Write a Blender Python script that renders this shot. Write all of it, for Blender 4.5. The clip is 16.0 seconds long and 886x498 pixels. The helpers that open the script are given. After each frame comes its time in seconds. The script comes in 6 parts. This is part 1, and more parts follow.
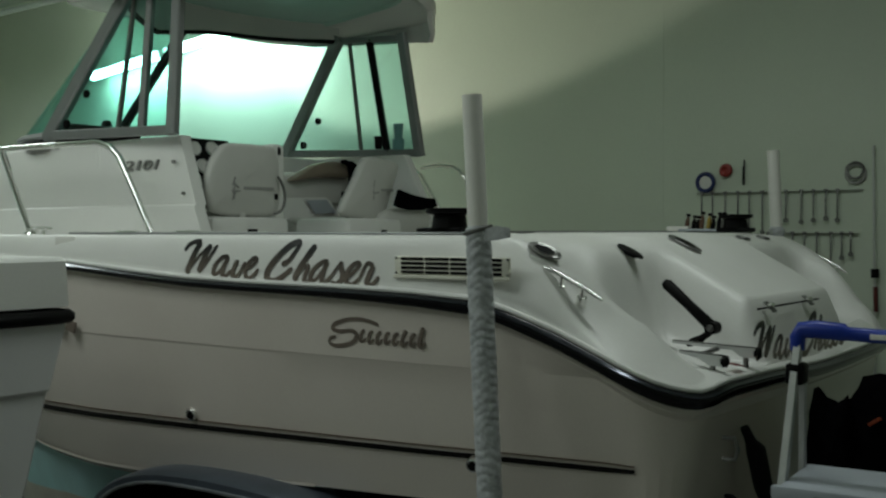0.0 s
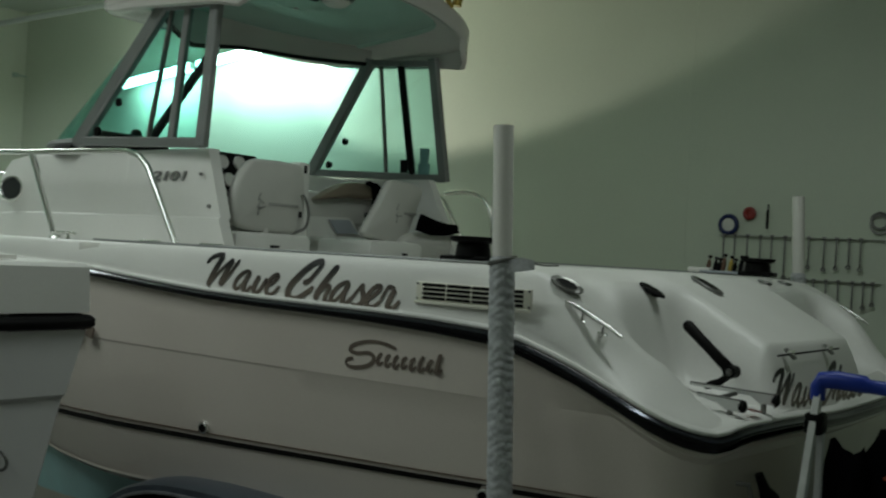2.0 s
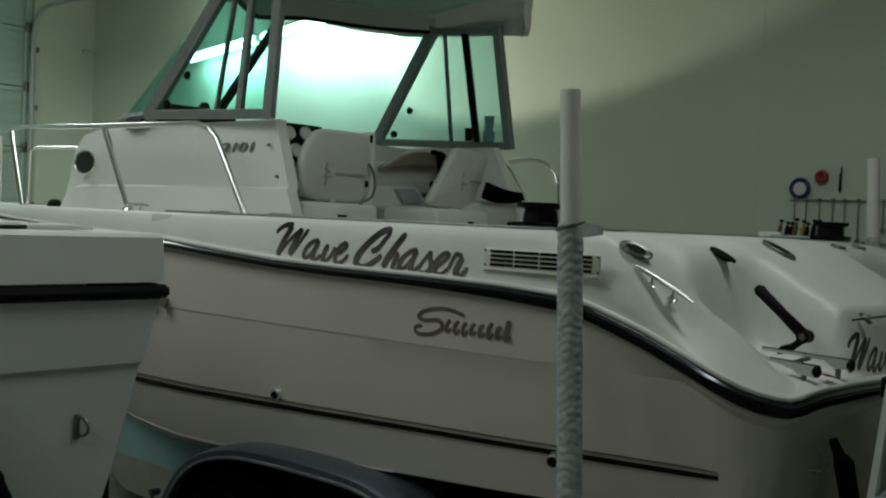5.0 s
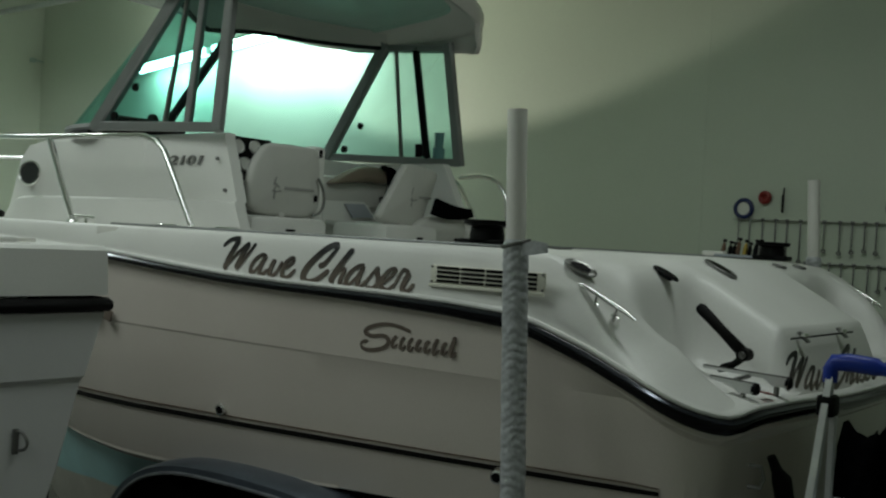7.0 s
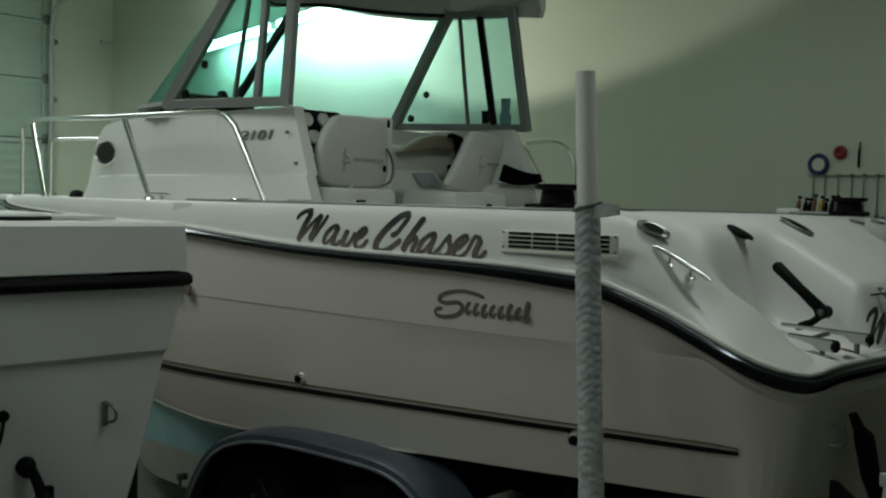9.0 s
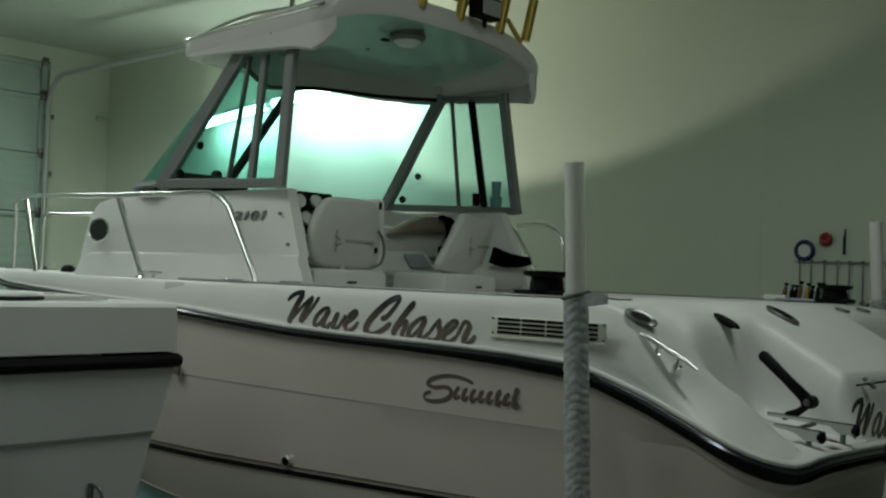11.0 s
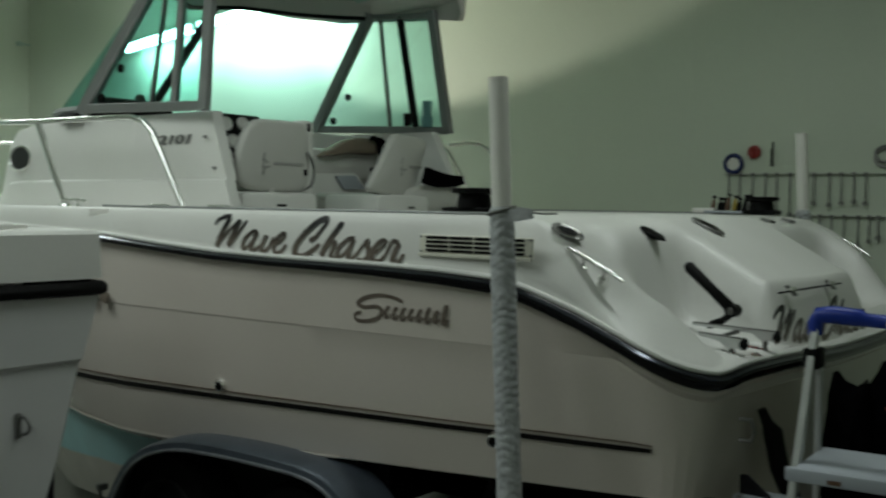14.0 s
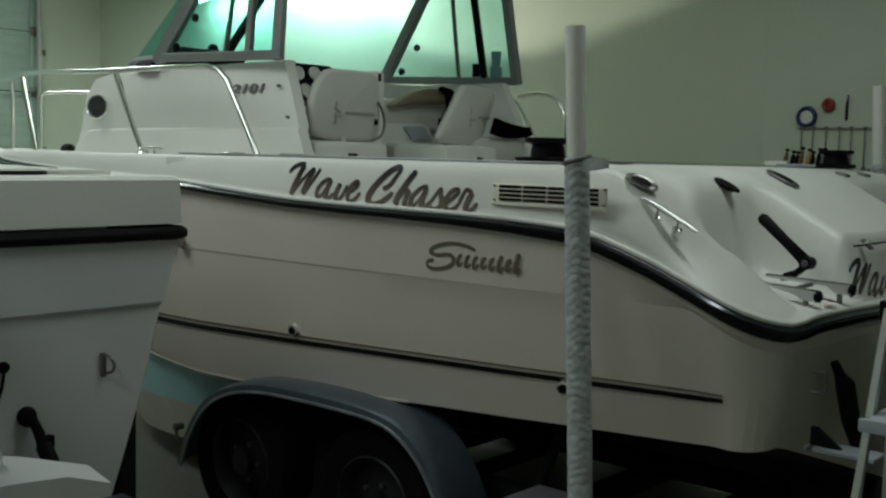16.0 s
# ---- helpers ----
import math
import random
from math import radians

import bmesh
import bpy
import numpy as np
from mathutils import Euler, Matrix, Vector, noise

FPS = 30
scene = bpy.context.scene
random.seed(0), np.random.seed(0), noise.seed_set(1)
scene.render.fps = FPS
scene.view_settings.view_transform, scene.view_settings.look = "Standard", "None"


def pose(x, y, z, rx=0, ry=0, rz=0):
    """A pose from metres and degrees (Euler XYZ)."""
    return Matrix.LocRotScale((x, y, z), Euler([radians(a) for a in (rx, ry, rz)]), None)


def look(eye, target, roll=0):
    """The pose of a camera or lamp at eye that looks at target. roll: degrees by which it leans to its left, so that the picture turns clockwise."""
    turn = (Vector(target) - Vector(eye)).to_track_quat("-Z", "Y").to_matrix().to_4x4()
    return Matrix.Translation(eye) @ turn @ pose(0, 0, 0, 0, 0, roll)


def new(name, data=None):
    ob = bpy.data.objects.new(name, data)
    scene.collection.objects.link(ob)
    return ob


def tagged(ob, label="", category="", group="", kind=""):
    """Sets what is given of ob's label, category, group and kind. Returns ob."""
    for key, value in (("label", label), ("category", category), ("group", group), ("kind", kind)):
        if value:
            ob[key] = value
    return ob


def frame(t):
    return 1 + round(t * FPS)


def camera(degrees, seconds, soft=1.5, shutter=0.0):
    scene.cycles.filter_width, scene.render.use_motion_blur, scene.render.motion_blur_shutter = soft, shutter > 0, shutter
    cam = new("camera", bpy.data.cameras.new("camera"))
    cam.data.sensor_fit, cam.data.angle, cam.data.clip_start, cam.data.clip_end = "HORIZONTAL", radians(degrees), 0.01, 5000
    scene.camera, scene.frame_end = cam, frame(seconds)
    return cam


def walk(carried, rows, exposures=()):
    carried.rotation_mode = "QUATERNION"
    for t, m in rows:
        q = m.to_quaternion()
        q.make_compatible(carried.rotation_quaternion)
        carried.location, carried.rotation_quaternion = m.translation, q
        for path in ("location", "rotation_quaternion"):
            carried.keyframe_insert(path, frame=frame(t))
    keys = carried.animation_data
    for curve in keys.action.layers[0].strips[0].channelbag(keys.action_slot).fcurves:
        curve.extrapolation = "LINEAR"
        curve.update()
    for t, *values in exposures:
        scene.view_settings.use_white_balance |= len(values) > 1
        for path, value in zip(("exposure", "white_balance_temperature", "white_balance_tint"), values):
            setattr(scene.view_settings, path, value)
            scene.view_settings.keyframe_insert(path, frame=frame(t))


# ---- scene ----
cam = camera(45.3, 16.0, soft=2.2, shutter=0.5)
PATH = [
    (0, (1.243, -4.041, 1.625), (0.058, -2.43, 1.588), -0.1),
    (0.5, (1.236, -4.038, 1.627), (0.084, -2.404, 1.571), 1.0),
    (1, (1.226, -4.048, 1.631), (0.027, -2.448, 1.589), 1.4),
    (1.5, (1.22, -4.059, 1.634), (-0.037, -2.504, 1.607), 1.8),
    (2, (1.225, -4.059, 1.633), (0.015, -2.466, 1.642), 3.2),
    (2.5, (1.225, -4.05, 1.631), (0.055, -2.428, 1.632), 3.7),
    (3, (1.213, -4.033, 1.632), (0.058, -2.401, 1.598), 3.9),
    (3.5, (1.203, -4.057, 1.628), (-0.056, -2.503, 1.592), 3.4),
    (4, (1.208, -4.061, 1.624), (-0.078, -2.529, 1.567), 3.1),
    (4.5, (1.214, -4.068, 1.622), (-0.088, -2.55, 1.565), 2.5),
    (7, (1.242, -4.073, 1.628), (0.01, -2.497, 1.607), 3.2),
    (7.5, (1.248, -4.067, 1.621), (0.064, -2.456, 1.59), 3.0),
    (8, (1.252, -4.058, 1.623), (0.043, -2.465, 1.576), 1.3),
    (8.5, (1.25, -4.054, 1.628), (0.014, -2.483, 1.556), 1.0),
    (9, (1.244, -4.094, 1.624), (-0.083, -2.6, 1.537), 1.4),
    (11.5, (1.281, -4.125, 1.666), (-0.017, -2.605, 1.748), 1.8),
    (12, (1.299, -4.11, 1.667), (0.063, -2.539, 1.751), 1.2),
    (12.5, (1.314, -4.088, 1.66), (0.204, -2.425, 1.716), 1.1),
    (13, (1.308, -4.072, 1.649), (0.251, -2.374, 1.632), 1.7),
    (13.5, (1.299, -4.067, 1.641), (0.184, -2.409, 1.553), 1.0),
    (14, (1.29, -4.077, 1.643), (0.062, -2.5, 1.557), 0.8),
    (14.5, (1.277, -4.112, 1.644), (-0.081, -2.647, 1.555), 0.5),
    (15, (1.276, -4.14, 1.638), (-0.131, -2.723, 1.538), 1.1),
    (15.5, (1.277, -4.149, 1.637), (-0.081, -2.687, 1.503), 1.7),
    (16, (1.278, -4.139, 1.627), (-0.03, -2.636, 1.452), 1.3),
]
EXPOSURE = [(0.0, -0.24), (1.0, -0.2), (2.5, -0.46), (4.0, -0.47), (4.5, -0.4), (7.0, -0.37), (8.5, -0.36), (9.0, -0.33), (11.5, -0.5), (12.5, -0.86), (13.0, -0.68), (13.5, -0.27), (14.5, -0.06), (15.0, -0.1), (15.5, -0.26), (16.0, -0.09)]
walk(cam, [(t, look(eye, target, roll)) for t, eye, target, roll in PATH], EXPOSURE)

# ---- world, lights ----
world = bpy.data.worlds.new("world")
world.use_nodes = True
scene.world = world
world.node_tree.nodes["Background"].inputs["Color"].default_value = (0.75, 0.9, 0.8, 1)
world.node_tree.nodes["Background"].inputs["Strength"].default_value = 0.02
LAMP = (0.91, 1.0, 0.965)


def lamp(name, kind, m, power, color=LAMP, **more):
    data = bpy.data.lights.new(name, kind)
    data.energy, data.color = power, color
    ob = new(name, data)
    ob.matrix_world = m
    if kind == "AREA":
        data.shape, data.size, data.size_y = "RECTANGLE", more["size"][0], more["size"][1]
        data.spread = radians(more.get("spread", 180))
    if kind == "SPOT":
        data.spot_size, data.spot_blend, data.shadow_soft_size = radians(more["angle"]), more["blend"], more["soft"]
    return ob


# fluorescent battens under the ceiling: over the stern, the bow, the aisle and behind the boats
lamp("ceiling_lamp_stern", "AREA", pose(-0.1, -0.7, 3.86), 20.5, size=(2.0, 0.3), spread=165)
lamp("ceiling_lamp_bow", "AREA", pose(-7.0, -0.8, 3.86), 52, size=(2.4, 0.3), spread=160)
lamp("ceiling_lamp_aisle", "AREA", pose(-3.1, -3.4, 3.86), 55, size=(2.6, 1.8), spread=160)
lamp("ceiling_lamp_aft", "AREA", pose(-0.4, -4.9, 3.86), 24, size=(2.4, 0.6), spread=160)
# unseen spot, added at the far bow rail to light the back wall's wedge
SPOT_AT = Vector((-6.2, 0.5, 2.15))
lamp("added_spot_beam", "SPOT", look(SPOT_AT, (-3.62, 2.2, 3.50)), 275, (1.0, 0.95, 0.80), angle=40.5, blend=0.16, soft=0.08)
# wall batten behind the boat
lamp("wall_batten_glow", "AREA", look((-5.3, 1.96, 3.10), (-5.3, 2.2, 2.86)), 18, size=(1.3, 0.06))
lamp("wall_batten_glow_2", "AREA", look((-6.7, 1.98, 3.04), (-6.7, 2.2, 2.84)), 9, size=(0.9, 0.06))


# ---- materials ----
def material(name, color, rough=0.5, metal=0.0, vary=0.12, scale=6.0, bump=0.0, grain=120.0, coat=0.0, spec=0.5, dirt=None, glow=0.0):
    """A surface with slow mottling, fine grain and slight relief, in object space metres."""
    mt = bpy.data.materials.new(name)
    mt.use_nodes = True
    nt = mt.node_tree
    b = nt.nodes["Principled BSDF"]
    b.inputs["Metallic"].default_value = metal
    b.inputs["Coat Weight"].default_value = coat
    b.inputs["Coat Roughness"].default_value = 0.12
    b.inputs["Specular IOR Level"].default_value = spec
    co = nt.nodes.new("ShaderNodeTexCoord")
    slow = nt.nodes.new("ShaderNodeTexNoise")
    slow.inputs["Scale"].default_value, slow.inputs["Detail"].default_value = scale, 5
    fine = nt.nodes.new("ShaderNodeTexNoise")
    fine.inputs["Scale"].default_value, fine.inputs["Detail"].default_value = grain, 3
    nt.links.new(co.outputs["Object"], slow.inputs["Vector"])
    nt.links.new(co.outputs["Object"], fine.inputs["Vector"])
    both = nt.nodes.new("ShaderNodeMix")
    both.inputs[0].default_value = 0.35
    nt.links.new(slow.outputs["Fac"], both.inputs[2])
    nt.links.new(fine.outputs["Fac"], both.inputs[3])
    ramp = nt.nodes.new("ShaderNodeValToRGB")
    lo, hi = ramp.color_ramp.elements
    lo.position, hi.position = 0.3, 0.7
    dark = dirt if dirt else tuple(c * (1 - vary) for c in color)
    lo.color, hi.color = (*dark, 1), (*(min(1, c * (1 + vary * 0.35)) for c in color), 1)
    nt.links.new(both.outputs[0], ramp.inputs["Fac"])
    nt.links.new(ramp.outputs["Color"], b.inputs["Base Color"])
    rr = nt.nodes.new("ShaderNodeMapRange")
    rr.inputs["To Min"].default_value, rr.inputs["To Max"].default_value = rough * 0.85, min(1, rough * 1.2)
    nt.links.new(slow.outputs["Fac"], rr.inputs["Value"])
    nt.links.new(rr.outputs["Result"], b.inputs["Roughness"])
    if bump:
        bp = nt.nodes.new("ShaderNodeBump")
        bp.inputs["Strength"].default_value, bp.inputs["Distance"].default_value = bump, 0.004
        nt.links.new(both.outputs[0], bp.inputs["Height"])
        nt.links.new(bp.outputs["Normal"], b.inputs["Normal"])
    if glow:
        b.inputs["Emission Color"].default_value = (*color, 1)
        b.inputs["Emission Strength"].default_value = glow
    return mt


def glass_material(name, color):
    mt = bpy.data.materials.new(name)
    mt.use_nodes = True
    nt = mt.node_tree
    nt.nodes.remove(nt.nodes["Principled BSDF"])
    clear = nt.nodes.new("ShaderNodeBsdfTransparent")
    clear.inputs["Color"].default_value = (*color, 1)
    shine = nt.nodes.new("ShaderNodeBsdfGlossy")
    shine.inputs["Roughness"].default_value = 0.02
    mix, fr = nt.nodes.new("ShaderNodeMixShader"), nt.nodes.new("ShaderNodeLayerWeight")
    steep, faint = nt.nodes.new("ShaderNodeMath"), nt.nodes.new("ShaderNodeMath")
    steep.operation, faint.operation = "POWER", "MULTIPLY_ADD"
    steep.inputs[1].default_value = 4.0
    faint.inputs[1].default_value, faint.inputs[2].default_value = 0.6, 0.05
    nt.links.new(fr.outputs["Facing"], steep.inputs[0])
    nt.links.new(steep.outputs[0], faint.inputs[0])
    nt.links.new(faint.outputs[0], mix.inputs["Fac"])
    nt.links.new(clear.outputs["BSDF"], mix.inputs[1])
    nt.links.new(shine.outputs["BSDF"], mix.inputs[2])
    nt.links.new(mix.outputs["Shader"], nt.nodes["Material Output"].inputs["Surface"])
    return mt


GEL = material("white_gelcoat", (0.80, 0.80, 0.77), 0.4, vary=0.05, scale=2.0, dirt=(0.74, 0.74, 0.70))
COWL = material("glossy_white_cowling", (0.80, 0.82, 0.80), 0.16, vary=0.05, scale=3.0, coat=0.6)
CREAM = material("cream_hull_gelcoat", (0.675, 0.625, 0.565), 0.22, vary=0.05, scale=1.6, coat=0.35, dirt=(0.625, 0.572, 0.51))
TEAL = material("teal_bottom_paint", (0.40, 0.68, 0.70), 0.5, vary=0.15, scale=5.0, bump=0.2)
BARE = material("bare_bottom", (0.62, 0.60, 0.54), 0.5, vary=0.2, scale=4.0)
RUBBER = material("black_rubber", (0.005, 0.005, 0.006), 0.15, vary=0.3, scale=9.0, bump=0.02, spec=0.22)
MATTE = material("black_plastic", (0.005, 0.005, 0.005), 0.5, vary=0.3, scale=14.0, bump=0.2, spec=0.1)
CHROME = material("chrome", (0.90, 0.90, 0.88), 0.17, metal=1.0, vary=0.08, scale=14.0)
ALU = material("grey_aluminium", (0.25, 0.26, 0.255), 0.42, metal=0.35, vary=0.12, scale=10.0)
LEGS = material("ladder_aluminium", (0.62, 0.63, 0.62), 0.4, metal=0.6, vary=0.1, scale=14.0)
GOLD = material("gold_anodised", (0.55, 0.40, 0.10), 0.35, metal=0.8, vary=0.15, scale=20.0)
GLASS = glass_material("green_tinted_glass", (0.53, 0.88, 0.84))
WALL = material("painted_wall", (0.655, 0.72, 0.60), 0.5, vary=0.05, scale=0.8, bump=0.12, grain=60)
DOORM = material("door_white_paint", (0.45, 0.58, 0.51), 0.45, vary=0.07, scale=3.0, bump=0.08)
CEIL = material("ceiling_paint", (0.55, 0.63, 0.545), 0.7, vary=0.06, scale=1.0)
CONC = material("concrete_floor", (0.22, 0.215, 0.195), 0.6, vary=0.3, scale=2.2, bump=0.4, grain=40)
GALV = material("galvanised_fender", (0.125, 0.15, 0.185), 0.32, metal=0.4, vary=0.3, scale=9.0, bump=0.3)
EDGE = material("worn_highlit_edge", (0.36, 0.38, 0.42), 0.3, metal=0.6, vary=0.5, scale=14.0, bump=0.2)
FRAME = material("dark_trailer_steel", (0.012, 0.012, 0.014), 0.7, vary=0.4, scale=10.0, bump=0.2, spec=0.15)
TYRE = material("tyre_rubber", (0.006, 0.006, 0.006), 0.8, vary=0.3, scale=20.0, bump=0.3, spec=0.1)
SATIN = material("satin_chrome", (0.26, 0.26, 0.25), 0.32, metal=1.0, vary=0.15, scale=14.0)
RIM = material("wheel_rim_grey", (0.03, 0.03, 0.032), 0.4, metal=0.6, vary=0.2, scale=12.0)
PVC = material("white_pvc", (0.80, 0.79, 0.74), 0.4, vary=0.06, scale=8.0)
WRAP = material("grey_wrap_film", (0.50, 0.52, 0.53), 0.36, vary=0.35, scale=30.0, bump=0.4)
SEAT = material("white_vinyl", (0.60, 0.60, 0.56), 0.45, vary=0.05, scale=5.0, bump=0.15)
TAN = material("tan_vinyl", (0.22, 0.175, 0.13), 0.5, vary=0.15, scale=8.0, bump=0.15)
LETTER = material("bronze_lettering", (0.19, 0.155, 0.125), 0.4, metal=0.2, vary=0.25, scale=18.0)
GREYED = material("grey_lettering", (0.20, 0.20, 0.19), 0.4, vary=0.25, scale=18.0)
FADE = material("black_to_bronze_lettering", (0.19, 0.155, 0.125), 0.4, metal=0.2, vary=0.25, scale=18.0)


def fade(mt, z0, z1):
    """Printed fade from bronze at height z0 to black at z1."""
    nt = mt.node_tree
    b = nt.nodes["Principled BSDF"]
    co, sep, rng = nt.nodes.new("ShaderNodeTexCoord"), nt.nodes.new("ShaderNodeSeparateXYZ"), nt.nodes.new("ShaderNodeMapRange")
    rng.inputs["From Min"].default_value, rng.inputs["From Max"].default_value = z0, z1
    nt.links.new(co.outputs["Object"], sep.inputs["Vector"])
    nt.links.new(sep.outputs["Z"], rng.inputs["Value"])
    mix = nt.nodes.new("ShaderNodeMix")
    mix.data_type = "RGBA"
    old = b.inputs["Base Color"].links[0].from_socket
    nt.links.new(rng.outputs["Result"], mix.inputs[0])
    nt.links.new(old, mix.inputs[6])
    mix.inputs[7].default_value = (0.008, 0.008, 0.008, 1)
    nt.links.new(mix.outputs[2], b.inputs["Base Color"])


fade(FADE, 1.46, 1.55)
FADE_AFT = material("black_to_bronze_transom_lettering", (0.19, 0.155, 0.125), 0.4, metal=0.2, vary=0.25, scale=18.0)
fade(FADE_AFT, 1.20, 1.29)
STRIPE = material("dark_pinstripe", (0.006, 0.0055, 0.005), 0.45, vary=0.2, scale=12.0, spec=0.15)
BRONZE = material("brown_pinstripe", (0.16, 0.12, 0.09), 0.4, vary=0.2, scale=12.0)
BLUE = material("blue_plastic", (0.003, 0.032, 0.33), 0.4, vary=0.15, scale=12.0)
TRAY = material("grey_white_plastic", (0.38, 0.41, 0.45), 0.5, vary=0.12, scale=10.0, bump=0.1)
CLOTH = material("black_fabric", (0.0035, 0.0035, 0.004), 0.9, vary=0.5, scale=25.0, bump=0.5, spec=0.0)
GREYRIM = material("cowling_grey", (0.16, 0.16, 0.17), 0.4, vary=0.2, scale=12.0)
RED = material("red_plastic", (0.30, 0.025, 0.018), 0.4, vary=0.2, scale=16.0)
ORANGE = material("orange_print", (0.26, 0.045, 0.012), 0.5, vary=0.2, scale=20.0)
STEEL = material("tool_steel", (0.22, 0.22, 0.21), 0.4, metal=0.8, vary=0.25, scale=20.0)
WOOD = material("brown_wood", (0.13, 0.07, 0.04), 0.6, vary=0.35, scale=20.0, bump=0.2)
DIAL = material("dial_white", (0.7, 0.7, 0.66), 0.4, vary=0.1, scale=30.0)
TUBE = material("lit_tube", (0.93, 1.0, 0.92), 0.4, vary=0.01, glow=14.0)
PRINT = material("grey_print", (0.36, 0.36, 0.34), 0.5, vary=0.15, scale=20.0)
SKIFF = material("skiff_gelcoat", (0.60, 0.605, 0.60), 0.36, vary=0.06, scale=2.5, coat=0.15)
NAVY = material("navy_tape", (0.008, 0.02, 0.11), 0.4, vary=0.15, scale=12.0)
# the bare bottom again, darkened for the shade under the stern
SHADEHULL = material("shaded_bare_bottom", (0.018, 0.018, 0.018), 0.7, vary=0.3, scale=5.0, spec=0.2)
ROOF = material("hardtop_gelcoat", (0.66, 0.635, 0.605), 0.24, vary=0.05, scale=3.0, coat=0.4)
VENT = material("vent_ivory", (0.78, 0.77, 0.66), 0.4, vary=0.06, scale=12.0)


# ---- mesh tools ----
class Shape:
    """Collects vertices and faces of one mesh."""

    def __init__(self):
        self.v, self.f = [], []

    def add(self, verts, faces):
        n = len(self.v)
        self.v += [tuple(p) for p in verts]
        self.f += [tuple(i + n for i in f) for f in faces]
        return self

    def grid(self, rows, close_u=False, close_v=False):
        a, b = len(rows), len(rows[0])
        faces = []
        for i in range(a if close_u else a - 1):
            for j in range(b if close_v else b - 1):
                k, l = (i + 1) % a, (j + 1) % b
                faces.append((i * b + j, k * b + j, k * b + l, i * b + l))
        return self.add([p for r in rows for p in r], faces)

    def box(self, c, size, bevel=0.0, m=None):
        bm = bmesh.new()
        bmesh.ops.create_cube(bm, size=1, matrix=Matrix.Diagonal((*size, 1)))
        if bevel:
            bmesh.ops.bevel(bm, geom=bm.edges[:], offset=bevel, segments=2, affect="EDGES", profile=0.5)
        t = Matrix.Translation(c) @ (m if m else Matrix())
        bm.verts.index_update()
        self.add([t @ v.co for v in bm.verts], [[v.index for v in f.verts] for f in bm.faces])
        bm.free()
        return self

    def tube(self, pts, r, n=10, closed=False, caps=True):
        pts = [Vector(p) for p in pts]
        rad = r if isinstance(r, (list, tuple)) else [r] * len(pts)
        rows, up, s = [], Vector((0, 0, 1)), None
        for i, p in enumerate(pts):
            if closed:
                d = pts[(i + 1) % len(pts)] - pts[i - 1]
            else:
                d = pts[min(i + 1, len(pts) - 1)] - pts[max(i - 1, 0)]
            d.normalize()
            s = d.cross(up if abs(d.z) < 0.9 else Vector((0, 1, 0))) if s is None else s - d * s.dot(d)
            s.normalize()
            w = s.cross(d)
            rows.append([p + (s * math.cos(a) + w * math.sin(a)) * rad[i] for a in [2 * math.pi * k / n for k in range(n)]])
        base = len(self.v)
        self.grid(rows, close_u=closed, close_v=True)
        if caps and not closed:
            self.f.append(tuple(base + k for k in range(n)))
            self.f.append(tuple(base + (len(pts) - 1) * n + k for k in reversed(range(n))))
        return self

    def turn(self, profile, origin, axis=(0, 0, 1), n=20):
        """Turns (radius, height) pairs round an axis."""
        q = Vector((0, 0, 1)).rotation_difference(Vector(axis))
        o = Vector(origin)
        rows = [[o + q @ Vector((r * math.cos(a), r * math.sin(a), h)) for a in [2 * math.pi * k / n for k in range(n)]] for r, h in profile]
        return self.grid(rows, close_v=True)

    def prism(self, outline, depth, m):
        """A flat outline in the plane of m's x and y, thick along its z."""
        n = len(outline)
        vs = [m @ Vector((x, y, 0)) for x, y in outline] + [m @ Vector((x, y, depth)) for x, y in outline]
        fs = [tuple(reversed(range(n))), tuple(range(n, 2 * n))] + [(i, (i + 1) % n, n + (i + 1) % n, n + i) for i in range(n)]
        return self.add(vs, fs)

    def mesh(self, name, smooth=40):
        me = bpy.data.meshes.new(name)
        me.from_pydata(self.v, [], self.f)
        bm = bmesh.new()
        bm.from_mesh(me)
        bmesh.ops.recalc_face_normals(bm, faces=bm.faces[:])
        for e in bm.edges:
            e.smooth = len(e.link_faces) == 2 and e.calc_face_angle(0) < radians(smooth)
        for f in bm.faces:
            f.smooth = True
        bm.to_mesh(me)
        bm.free()
        return me


def part(name, shape, mat, parent=None, label="", smooth=40, **tags):
    me = shape.mesh(name, smooth) if isinstance(shape, Shape) else shape
    me.materials.clear()
    me.materials.append(mat)
    ob = new(name, me)
    ob.parent = parent
    return tagged(ob, label=label, **tags)


def thing(name, label, category, at=(0, 0, 0), group="", kind=""):
    ob = new(name)
    ob.location = at
    ob.empty_display_size = 0.1
    return tagged(ob, label, category, group, kind)


def words(text, size, m, shear=0.0, extrude=0.002, bold=0.0, squeeze=1.0, gap=1.0):
    cu = bpy.data.curves.new("words", "FONT")
    cu.body, cu.size, cu.shear, cu.extrude, cu.offset, cu.space_character = text, size, shear, extrude, bold, gap
    ob = new("words", cu)
    me = bpy.data.meshes.new_from_object(ob.evaluated_get(bpy.context.evaluated_depsgraph_get()))
    bpy.data.objects.remove(ob)
    xs = [v.co.x for v in me.vertices]
    me.transform(Matrix.Translation((-min(xs) * squeeze, 0, 0)) @ Matrix.Diagonal((squeeze, 1, 1, 1)))
    me.transform(m)
    return me


def lerp(table, x):
    return float(np.interp(x, [a for a, _ in table], [b for _, b in table]))


def smooth(a, b, x):
    t = min(1, max(0, (x - a) / (b - a)))
    return t * t * (3 - 2 * t)


